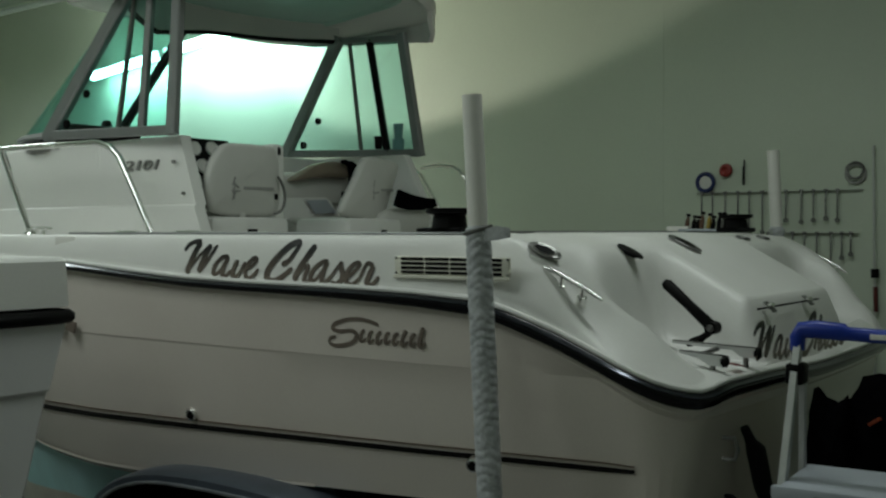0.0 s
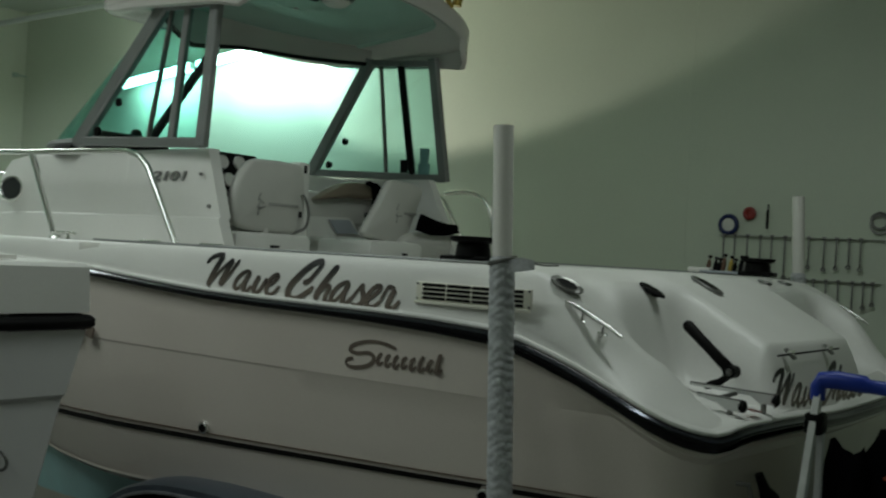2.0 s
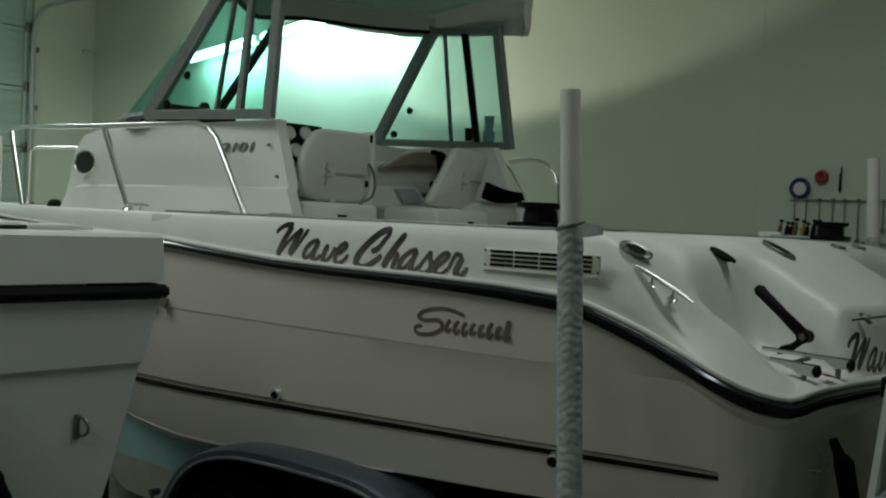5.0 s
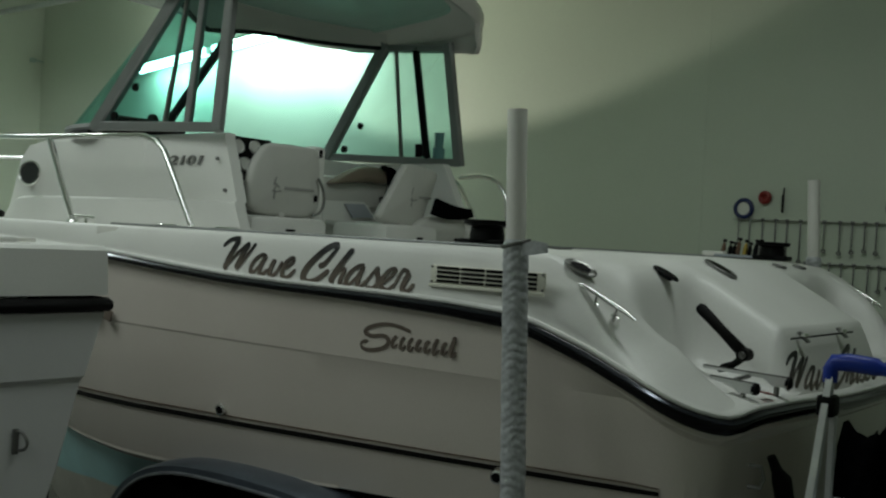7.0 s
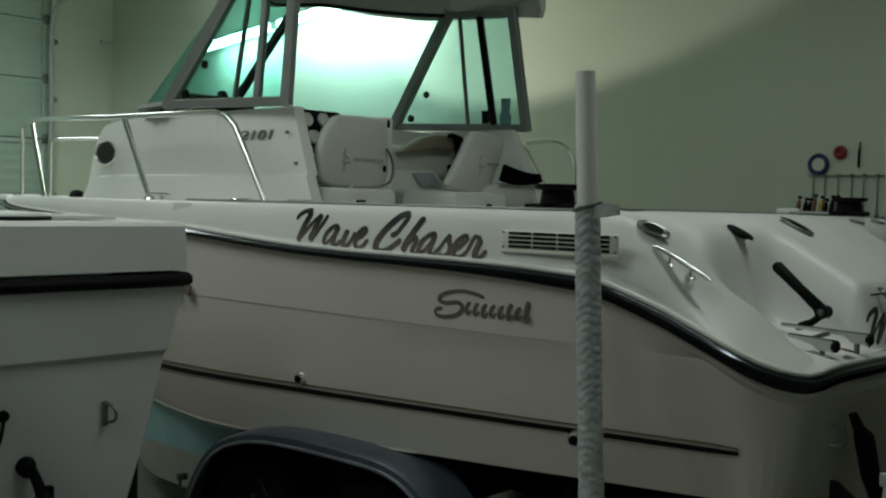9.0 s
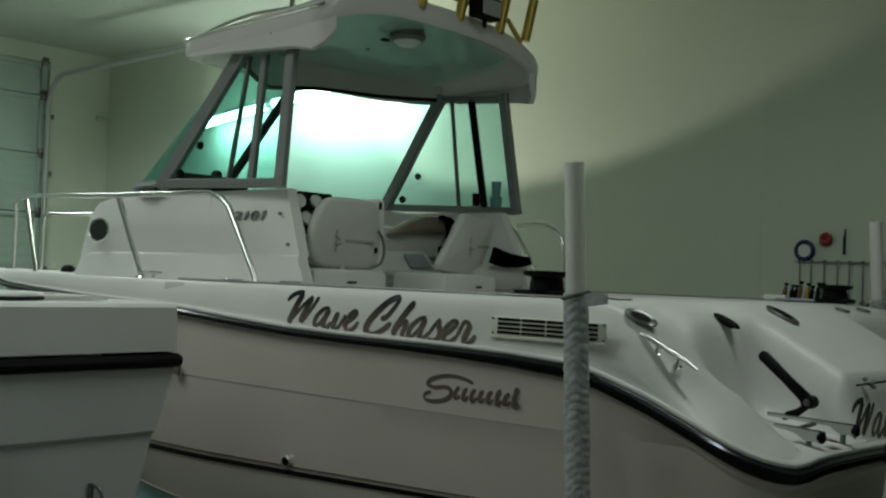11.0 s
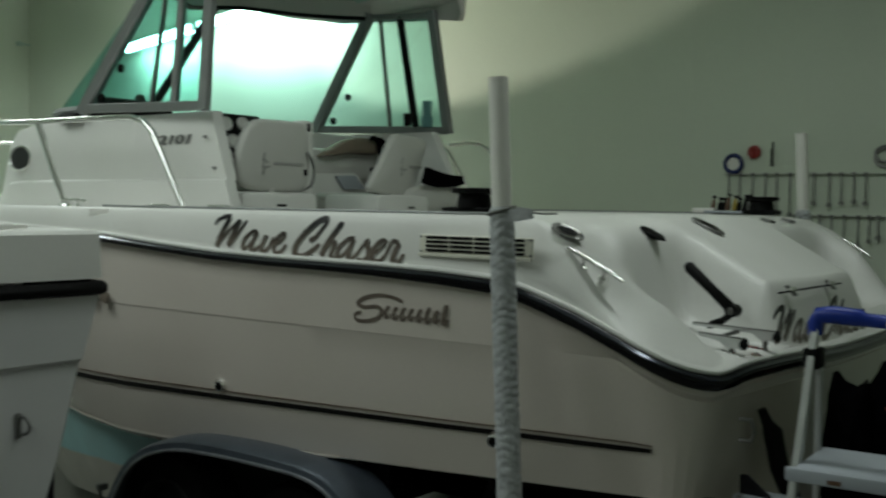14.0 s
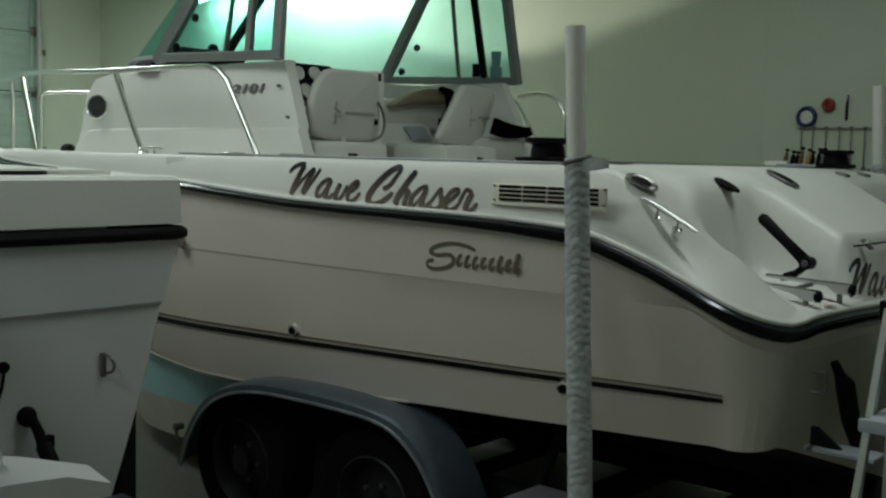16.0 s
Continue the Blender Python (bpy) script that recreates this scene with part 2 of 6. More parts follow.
def arc(c, r, a0, a1, n, plane="xz"):
    out = []
    for k in range(n + 1):
        a = radians(a0 + (a1 - a0) * k / n)
        u, w = r * math.cos(a), r * math.sin(a)
        out.append({"xz": (c[0] + u, c[1], c[2] + w), "xy": (c[0] + u, c[1] + w, c[2]), "yz": (c[0], c[1] + u, c[2] + w)}[plane])
    return out


def curve(pts, n=4):
    """A smooth line through places."""
    out = []
    for i in range(len(pts) - 1):
        a, b, c, d = (Vector(pts[max(0, min(len(pts) - 1, k))]) for k in (i - 1, i, i + 1, i + 2))
        for k in range(n):
            t = k / n
            out.append(0.5 * (2 * b + (c - a) * t + (2 * a - 5 * b + 4 * c - d) * t * t + (3 * b - a - 3 * c + d) * t ** 3))
    return out + [Vector(pts[-1])]


def pad_shape(outline, x, deep, bulge=0.02, times=3):
    """A padded cushion: a closed outline of (y, z), its corners rounded, swelling aft of x."""
    pts = list(outline)
    for _ in range(times):
        pts = [(a[0] + (b[0] - a[0]) * f, a[1] + (b[1] - a[1]) * f) for a, b in zip(pts, pts[1:] + pts[:1]) for f in (0.25, 0.75)]
    cy, cz = sum(q[0] for q in pts) / len(pts), sum(q[1] for q in pts) / len(pts)
    rows = []
    for f, h in ((0.02, 0.0), (0.9, 0.0), (0.97, 0.12), (1.0, 0.35), (1.0, 0.6), (0.975, 0.84), (0.93, 0.96), (0.86, 1.0)):
        rows.append([(x + deep * h, cy + (y - cy) * f, cz + (z - cz) * f) for y, z in pts])
    for f in (0.6, 0.3, 0.02):
        rows.append([(x + deep + bulge * (1 - f * f), cy + (y - cy) * f, cz + (z - cz) * f) for y, z in pts])
    return Shape().grid(rows, close_v=True)


def slab(name, lo, hi, mat, label, category="structure"):
    c = [(a + b) / 2 for a, b in zip(lo, hi)]
    s = [b - a for a, b in zip(lo, hi)]
    ob = part(name, Shape().box((0, 0, 0), s), mat)
    ob.location = c
    return tagged(ob, label, category, kind="structure")


# ---- the garage ----
WEST, EAST, SOUTH, NORTH, TOP = -9.25, 4.2, -8.0, 2.2, 3.95
FLOOR = -0.12
slab("floor", (WEST - 0.2, SOUTH - 0.2, FLOOR - 0.12), (EAST + 0.2, NORTH + 0.2, FLOOR), CONC, "grey stained concrete garage floor", "floor")
slab("ceiling", (WEST - 0.2, SOUTH - 0.2, TOP), (EAST + 0.2, NORTH + 0.2, TOP + 0.12), CEIL, "pale painted garage ceiling", "ceiling")
JOINT = -1.615
slab("wall_north", (WEST, NORTH, FLOOR), (JOINT - 0.0006, NORTH + 0.15, TOP), WALL, "pale green-white painted garage wall", "wall")
slab("wall_north_2", (JOINT + 0.0006, NORTH, FLOOR), (EAST, NORTH + 0.15, TOP), WALL, "pale green-white painted garage wall", "wall")
slab("wall_joint", (JOINT - 0.02, NORTH + 0.15, FLOOR), (JOINT + 0.02, NORTH + 0.17, TOP), WALL, "dark joint between two wall panels", "joint")
slab("wall_east", (EAST, SOUTH, FLOOR), (EAST + 0.15, NORTH, TOP), WALL, "plain pale painted garage wall", "wall")
slab("wall_south", (WEST, SOUTH - 0.15, FLOOR), (EAST, SOUTH, TOP), WALL, "plain pale painted garage wall", "wall")
D0, D1, DTOP = -2.95, 1.50, 3.42
slab("wall_west", (WEST - 0.15, D1, FLOOR), (WEST, NORTH, TOP), WALL, "painted wall beside the garage door", "wall")
slab("wall_west_2", (WEST - 0.15, SOUTH, FLOOR), (WEST, D0, TOP), WALL, "painted wall beside the garage door", "wall")
slab("wall_west_3", (WEST - 0.15, D0, DTOP + 0.35), (WEST, D1, TOP), WALL, "painted wall over the garage door", "wall")


def garage_door():
    door = thing("door_1", "closed pale green-white sectional garage door with ribbed panels", "garage door", (WEST, (D0 + D1) / 2, 0), kind="structure")
    tops = [0.28, 0.89, 1.50, 2.19, 2.81, 3.42, 3.77]
    z0 = FLOOR
    for z1 in tops:
        s = Shape()
        h = z1 - z0 - 0.012
        mid = (z0 + z1) / 2
        s.box((-0.05, 0, mid), (0.03, D1 - D0, h))
        for k in range(int(h / 0.1)):
            s.box((-0.032, 0, z0 + 0.06 + k * 0.1), (0.004, D1 - D0 - 0.02, 0.06), 0.002)
        for k in range(6):
            y = (D1 - D0) / 2 - 0.06 - k * 1.03
            if y < -(D1 - D0) / 2:
                continue
            s.box((-0.02, y, mid), (0.03, 0.065, h), 0.004)
        s.box((-0.022, 0, z1 - 0.03), (0.028, D1 - D0, 0.045), 0.004)
        part("panel", s, DOORM, door)
        for k in range(5):
            y = (D1 - D0) / 2 - 0.06 - k * 1.03
            part("hinge", Shape().box((0.004, y, z1), (0.02, 0.07, 0.1), 0.004).tube([(0.016, y - 0.05, z1), (0.016, y + 0.05, z1)], 0.009, 8), STEEL, door)
        z0 = z1
    return door


garage_door()
track = thing("door_track", "galvanised steel garage door track curving up to the ceiling", "door track", (WEST, D1 - 0.03, 0))
s = Shape()
path = [(0.05, 0, FLOOR), (0.05, 0, 3.3)] + arc((0.37, 0, 3.3), 0.32, 180, 90, 8) + [(4.0, 0, 3.66)]
s.tube(path, 0.028, 8)
part("rail", s, LEGS, track)
for z in (0.6, 1.6, 2.6, 3.2):
    part("bracket", Shape().box((0.02, 0.03, z), (0.05, 0.09, 0.05), 0.004), STEEL, track)
part("hanger", Shape().box((3.9, 0, 3.8), (0.03, 0.03, 0.3)), STEEL, track)
box = part("junction_box", Shape().box((0, 0, 0), (0.04, 0.06, 0.045), 0.006).tube([(0, 0.0, 0.0), (0.0, 0.12, 0.0)], 0.01, 8), DOORM)
box.location = (WEST + 0.02, 2.08, 3.27)
tagged(box, "small grey metal junction box on the wall corner", "junction box")
cord = part("aerial_cable", Shape().tube([(-2.60, -0.72, 3.0), (-4.3, 0.03, 3.44), (-6.07, 0.81, 3.945)], 0.006, 6), MATTE)
tagged(cord, "thin dark cable from the hardtop up to the ceiling", "cable")


def batten(x0, x1, y, z):
    b = thing("wall_lamp", "lit white fluorescent batten on the back wall", "lamp", (x0, y, z), group="wall battens")
    L = x1 - x0
    part("housing", Shape().box((L / 2, 0.09, 0.05), (L, 0.1, 0.06), 0.01), DOORM, b)
    part("tube", Shape().tube([(0.02, 0, 0.02), (L - 0.02, 0, 0.02)], 0.042, 12), TUBE, b, "glowing fluorescent tube")
    for x in (0.02, L - 0.02):
        part("lamp_holder", Shape().box((x, 0.03, 0.03), (0.02, 0.08, 0.06), 0.004), PVC, b)
    return b


for at_x in (-7.32, -6.25):
    batten(at_x, at_x + (1.0 if at_x < -7 else 1.75), 2.05, 3.04 + 0.11 * (at_x + 7.32)).rotation_euler = (0, radians(-6.3), 0)

# ---- the cabin cruiser ----
boat = thing("cabin_cruiser", "white and cream fibreglass cabin boat with hardtop on a trailer", "boat")
GUN = 1.605
BEAM = [(-6.85, 0.06), (-6.75, 0.16), (-6.5, 0.31), (-6.1, 0.50), (-5.7, 0.69), (-5.3, 0.855), (-5.0, 0.955), (-4.5, 1.063), (-4.0, 1.14), (-3.4, 1.205), (-2.8, 1.24), (-2.0, 1.255), (-1.0, 1.25), (-0.25, 1.225)]
RUBZ = [(-6.85, 1.56), (-6.0, 1.545), (-5.0, 1.515), (-4.0, 1.488), (-2.84, 1.462), (-2.44, 1.436), (-2.08, 1.416), (-1.75, 1.407), (-1.18, 1.401), (-0.93, 1.394), (-0.70, 1.38), (-0.58, 1.354), (-0.487, 1.324), (-0.386, 1.289), (-0.25, 1.231), (-0.193, 1.203), (-0.139, 1.174), (-0.089, 1.149), (-0.045, 1.131), (-0.009, 1.12), (0.04, 1.117), (0.1, 1.105)]


CHINE = [(-6.45, 1.08), (-6.0, 0.93), (-5.5, 0.82), (-5.0, 0.73), (-4.5, 0.63), (-4.0, 0.58), (-3.5, 0.556), (-3.0, 0.552), (-2.63, 0.567), (-2.13, 0.61), (-1.6, 0.645), (-1.2, 0.668), (-0.8, 0.692), (-0.4, 0.713), (-0.2, 0.725), (0.1, 0.735)]


def plan(n_side=46, n_corner=8, n_back=12):
    """The rub rail's line from the bow along the near side and half of the stern: place, outward normal."""
    pts = []
    for x in [-6.85 + 5.75 * (k / n_side) ** 0.85 for k in range(n_side)] + [-1.1 + 0.85 * k / 40 for k in range(41)]:
        pts.append((x, -lerp(BEAM, x)))
    for k in range(1, n_corner + 1):
        a = math.pi / 2 * k / n_corner
        pts.append((-0.25 + 0.26 * math.sin(a), -1.225 + 0.26 * (1 - math.cos(a))))
    for k in range(1, n_back + 1):
        y = -0.965 * (1 - k / n_back)
        pts.append((0.01 + 0.03 * (1 - (y / 0.965) ** 2), y))
    return pts


HALF = plan()
LINE = HALF + [(x, -y) for x, y in reversed(HALF[:-1])]


def normals(line):
    out = []
    for i in range(len(line)):
        a, b = line[max(i - 1, 0)], line[min(i + 1, len(line) - 1)]
        d = Vector((b[0] - a[0], b[1] - a[1], 0)).normalized()
        out.append(Vector((d.y, -d.x, 0)))
    return out


NORM = normals(LINE)


def lift(x, y):
    """The rail climbs a little on the near half of the transom."""
    return 0.019 * smooth(-0.02, 0.01, x) * smooth(0.0, -0.7, y) * (1 - smooth(-0.9, -1.1, y))


def level(x, kind):
    """Height of a hull line at x, and how far it lies inside the rub rail."""
    bow = smooth(-2.6, -6.4, x)
    rub = lerp(RUBZ, x)
    stern = smooth(-0.25, 0.0, x)
    if kind == "rub":
        return rub, 0.0
    if kind == "flare":
        return rub - 0.05, 0.004 + 0.05 * bow
    if kind == "crease":
        return min(rub - 0.07, 1.174 + 0.06 * bow), 0.030 + 0.085 * bow
    if kind == "ledge":
        return min(rub - 0.08, 1.165 + 0.06 * bow), 0.030 + 0.0045 * (1 - smooth(-0.8, -0.4, x)) + 0.088 * bow
    if kind == "strip":
        return 0.8985 + 0.0345 * max(x, -3.4) + 0.30 * smooth(-3.2, -6.4, x), 0.10 + 0.30 * bow - 0.045 * stern
    if kind == "chine":
        return lerp(CHINE, x), 0.165 + 0.47 * bow - 0.08 * stern
    return 0, 0


def ring(kind, dz=0.0, out=0.0):
    row = []
    for (x, y), n in zip(LINE, NORM):
        z, inset = level(x, kind)
        inset -= out
        if kind in ("rub", "flare"):
            z += lift(x, y)
        if kind == "chine" and x > -0.02:
            z -= 0.30 * (1 - min(1, abs(y) / 0.95))
        if kind == "strip" and x > -0.02:
            z -= 0.12 * (1 - min(1, abs(y) / 0.95))
        p = Vector((x, y, z + dz)) - n * min(inset, abs(y) + 0.35 if x < -3 else inset)
        if x < -3 and p.y * y < 0:
            p.y = 0
        row.append(p)
    return row


def between(a, b, t):
    return [p.lerp(q, t) for p, q in zip(a, b)]


rub, flare, crease, ledge, strip, chine = (ring(k) for k in ("rub", "flare", "crease", "ledge", "strip", "chine"))
rows = [rub, flare] + [between(flare, crease, t) for t in (0.35, 0.7)] + [crease, ledge] + [between(ledge, strip, t) for t in (0.3, 0.65)] + [strip] + [between(strip, chine, t) for t in (0.4, 0.8)] + [chine]
part("hull_side", Shape().grid(rows), CREAM, boat, "cream gelcoat hull side", smooth=15)
# spray strake at the chine, then the bottom: a teal band and the bare rest, blackened aft
strake = [p - n * 0.03 - Vector((0, 0, 0.012 + 0.016 * smooth(-1.6, -2.8, p.x))) for p, n in zip(chine, NORM)]
fall = [(-6.45, 0.05), (-5.5, 0.34), (-4.4, 0.35), (-3.9, 0.285), (-3.4, 0.21), (-2.6, 0.17), (-2.0, 0.08), (-1.4, 0.02), (0.1, 0.02)]
turn_in = [p - n * min(0.30 - 0.25 * smooth(-2.5, -3.2, p.x), abs(p.y) * 0.5) - Vector((0, 0, lerp(fall, p.x))) for p, n in zip(strake, NORM)]
keel = [Vector((p.x if p.x < -0.1 else -0.1, 0 if p.x < -0.1 else p.y * 0.5, 0.30 - 0.32 * smooth(-1.5, -3.2, p.x) + 0.95 * smooth(-4.3, -6.4, p.x))) for p in strake]
forefoot = [p - n * min(0.06, abs(p.y) * 0.3) - Vector((0, 0, 0.02 + 0.2 * smooth(-2.2, -2.9, p.x) * (1 - smooth(-4.0, -5.0, p.x)))) for p, n in zip(turn_in, NORM)]
FRONT = next(i for i, (x, y) in enumerate(LINE) if x > -1.6)
upper_edge = [p + n * 0.012 + Vector((0, 0, 0.012)) for p, n in zip(chine, NORM)]
lower_edge = [p + n * 0.012 for p, n in zip(chine, NORM)]
for cut, paint, bare in ((slice(0, FRONT + 1), TEAL, BARE), (slice(-FRONT - 1, None), TEAL, BARE), (slice(FRONT, -FRONT), None, SHADEHULL)):
    if paint:
        part("chine_strake", Shape().grid([upper_edge[cut], lower_edge[cut], strake[cut]]), CREAM, boat)
        part("bottom_band", Shape().grid([strake[cut], between(strake, turn_in, 0.5)[cut], turn_in[cut]]), paint, boat, "teal antifouling paint band")
        part("bottom", Shape().grid([turn_in[cut], forefoot[cut], between(forefoot, keel, 0.5)[cut], keel[cut]]), bare, boat, "bare greyish hull bottom")
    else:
        # near-black aft bottom: the shade below the stern is put into its colour
        part("bottom", Shape().grid([chine[cut], strake[cut], turn_in[cut], between(turn_in, keel, 0.5)[cut], keel[cut]]), bare, boat, "aft hull bottom with its shade in the colour")


def band(lo, hi, out, i0, i1, base="strip", mat=STRIPE, name="pinstripe"):
    """A raised tape along the hull between two heights."""
    a, c = rows_at(base)
    s = Shape()
    r1, r2 = [], []
    for i in range(i0, i1):
        p, n = a[i], NORM[i]
        q = c[i]
        r1.append(p.lerp(q, lo) + n * out)
        r2.append(p.lerp(q, hi) + n * out)
    back1 = [p - NORM[i + i0] * (out + 0.004) for i, p in enumerate(r1)]
    back2 = [p - NORM[i + i0] * (out + 0.004) for i, p in enumerate(r2)]
    s.grid([back1, r1, r2, back2])
    return part(name, s, mat, boat)


def rows_at(base):
    return {"strip": (ledge, strip), "low": (strip, chine)}[base]


I_END = next(i for i, (x, y) in enumerate(LINE) if x > -0.13)
band(0.925, 0.942, 0.005, 6, I_END, mat=BRONZE)
band(0.982, 1.042, 0.005, 6, I_END)

# rub rail: a black half-round with a bright insert, all the way round
prof = [(0.0, 0.019), (0.02, 0.017), (0.032, 0.007), (0.034, -0.007), (0.026, -0.02), (0.0, -0.026)]
rail_rows = [[p + n * o + Vector((0, 0, h * (0.62 + 0.7 * smooth(-1.7, -0.4, p.x) if h < 0 else 1))) for p, n in zip(rub, NORM)] for o, h in prof]
I_DULL = next(i for i, (x, y) in enumerate(LINE) if x > -3.1)
rail = part("rub_rail", Shape().grid([r[I_DULL:-I_DULL] for r in rail_rows]), RUBBER, boat, "black rubber rub rail", smooth=60)
# same rail in a matte black towards the bow, to take its sheen out
for cut in (slice(0, I_DULL + 1), slice(-I_DULL - 1, None)):
    part("rail_length", Shape().grid([r[cut] for r in rail_rows]), MATTE, rail, "matte black rub rail towards the bow", smooth=60)
s = Shape()
s.grid([[p + n * o + Vector((0, 0, h)) for p, n in zip(rub, NORM)] for o, h in ((0.028, 0.0135), (0.036, 0.007), (0.0355, 0.003))])
part("insert", s, material("dark_chrome", (0.07, 0.075, 0.09), 0.15, metal=0.8, vary=0.1), rail, "dark shiny insert strip")
# white lip over the rail and the topside band up to the gunwale


def deck_edge(x, y=-1):
    """Height of the deck's edge; the far quarter stands higher than the near, boarding one."""
    if y > 0:
        return lerp([(-6.5, GUN), (-0.68, GUN), (-0.5, 1.588), (-0.35, 1.53), (-0.183, 1.428), (-0.079, 1.35), (-0.02, 1.285), (0.01, 1.22), (0.1, 1.17)], x)
    return lerp([(-6.5, GUN), (-0.68, GUN), (-0.58, 1.592), (-0.49, 1.548), (-0.41, 1.474), (-0.36, 1.426), (-0.284, 1.367), (-0.205, 1.322), (-0.128, 1.275), (-0.03, 1.205), (0.01, 1.178), (0.1, 1.165)], x)


lip = [p + n * 0.012 + Vector((0, 0, 0.022)) for p, n in zip(rub, NORM)]
lip2 = [p + n * 0.004 + Vector((0, 0, 0.033)) for p, n in zip(rub, NORM)]


def top_in(x):
    """How far the deck's edge lies inside the rub rail: a wide round at the quarters."""
    return 0.035 + 0.08 * smooth(-0.85, -0.45, x) + 0.11 * smooth(-0.44, -0.2, x) - 0.13 * smooth(-0.12, 0.0, x)


edge = [Vector((p.x, p.y, max(deck_edge(p.x, p.y), p.z + 0.055))) - n * top_in(p.x) for p, n in zip(rub, NORM)]


def quarter_round(x):
    """Exponent of the deck's rounding: nearly flat panels at the quarters."""
    return 1.3 + 0.35 * smooth(-0.44, -0.2, x)


rounds = []
for k in range(9):
    a = math.pi / 2 * k / 8
    rounds.append([Vector((q.x + (p.x - q.x) * math.cos(a) ** quarter_round(p.x), q.y + (p.y - q.y) * math.cos(a) ** quarter_round(p.x), p.z + (q.z - p.z) * math.sin(a) ** quarter_round(p.x))) for p, q in zip(lip2, edge)])
rounds = [[p + Vector((0, 0, 0.014)) for p in rub], lip] + rounds
part("topside", Shape().grid(rounds), GEL, boat, "white gelcoat topside band", smooth=60)

part("lip_bead", Shape().tube([p + n * 0.008 + Vector((0, 0, 0.0245)) for p, n in zip(rub, NORM)], [0.004 + 0.0055 * smooth(-5.0, -2.5, p.x) for p in rub], 8), GEL, boat)
# stern deck: sloping quarters, the boxed middle, and a boarding well on each side of it
CENTRE = [(-1.3, 1.605), (-0.6, 1.61), (-0.46, 1.596), (-0.39, 1.568), (-0.3, 1.52), (-0.05, 1.380), (-0.02, 1.357), (0.0, 1.33), (0.012, 1.25), (0.03, 1.17), (0.1, 1.16)]
WELL = [(-1.3, 1.605), (-0.62, 1.605), (-0.47, 1.572), (-0.425, 1.545), (-0.395, 1.50), (-0.36, 1.36), (-0.335, 1.275), (-0.3, 1.235), (-0.2, 1.208), (-0.12, 1.186), (0.0, 1.16), (0.1, 1.15)]


def deck_z(x, y):
    outer = deck_edge(x, y) if x > -0.7 else GUN
    c, w = lerp(CENTRE, x), lerp(WELL, x)
    z = outer + (w - outer) * (1 - smooth(0.90, 0.985, abs(y)))
    t = smooth(-0.62, -0.53, y) * (1 - smooth(0.36, 0.46, y))
    return z + (c - z) * t + lift(x, y)


def rim_gap(x, y):
    """How far a place lies inside the rub rail's line."""
    y = abs(y)
    if x > -0.25 and y > 0.965:
        return 0.26 - math.hypot(x + 0.25, y - 0.965)
    side = (lerp(BEAM, x) if x < -0.25 else 1.225) - y
    back = 0.01 + 0.03 * (1 - min(1, y / 0.965) ** 2) - x
    return min(side, back)


def rim_round(x, y):
    """Radius of the rounding at the rim: wide at the quarters, tight across the transom."""
    k = smooth(0.70, 0.95, abs(y))
    return top_in(x) * k + 0.10 * (1 - k)


xs = [-1.25 + 0.55 * k / 8 for k in range(8)] + [-0.7 + 0.70 * k / 60 for k in range(61)] + [0.012, 0.022]
grid = []
for x in xs:
    hb = (lerp(BEAM, x) if x < -0.25 else 0.965 + math.sqrt(max(0, 0.26 ** 2 - (x + 0.25) ** 2))) - 0.008
    if x > 0.001:
        hb = 0.95 if x < 0.015 else 0.78
    row = []
    for k in range(121):
        y = hb * (2 * k / 120 - 1)
        row.append((x, y, deck_z(x, y)))
    grid.append(row)
z_arr = np.array([[p[2] for p in r] for r in grid])
for _ in range(3):
    z_arr[1:-1, 1:-1] = (z_arr[1:-1, 1:-1] * 2 + z_arr[:-2, 1:-1] + z_arr[2:, 1:-1] + z_arr[1:-1, :-2] + z_arr[1:-1, 2:]) / 6
for i, r in enumerate(grid):
    for k, p in enumerate(r):
        d, rad, low = rim_gap(p[0], p[1]), rim_round(p[0], p[1]), lerp(RUBZ, p[0]) + lift(p[0], p[1]) + 0.030
        if d < rad:
            z_arr[i, k] = low + (z_arr[i, k] - low) * max(0, 1 - (1 - max(d, 0) / rad) ** (2 / quarter_round(p[0]))) ** (quarter_round(p[0]) / 2) + 0.003
grid = [[(p[0], p[1], float(z_arr[i, k])) for k, p in enumerate(r)] for i, r in enumerate(grid)]
part("stern_deck", Shape().grid(grid), GEL, boat, "white moulded stern deck with boarding wells", smooth=75)
back = grid[-1]
part("stern_lip", Shape().grid([back, [(p[0] + 0.012, p[1], 1.13) for p in back]]), GEL, boat)

# gunwale caps and cockpit liner, forward of the stern deck
for sgn in (-1, 1):
    s = Shape()
    ks = [k for k, (x, y) in enumerate(HALF) if -2.6 < x < -0.95]
    rowa = [Vector((HALF[k][0], sgn * (-HALF[k][1] - 0.035), GUN)) for k in ks]
    rowb = [p + Vector((0, -sgn * 0.20, 0.004)) for p in rowa]
    rowc = [p + Vector((0, -sgn * 0.03, -0.03)) for p in rowb]
    rowd = [Vector((p.x, p.y - sgn * 0.02, 0.95)) for p in rowc]
    s.grid([rowa, rowb, rowc, rowd])
    part("gunwale", s, GEL, boat)
s = Shape()
s.box((-1.9, 0, 0.94), (1.9, 1.96, 0.03))
part("cockpit_sole", s, GEL, boat)
s = Shape()
s.box((-1.0, 0, 1.27), (0.03, 1.96, 0.66), 0.008)
part("cockpit_bulkhead", s, GEL, boat)
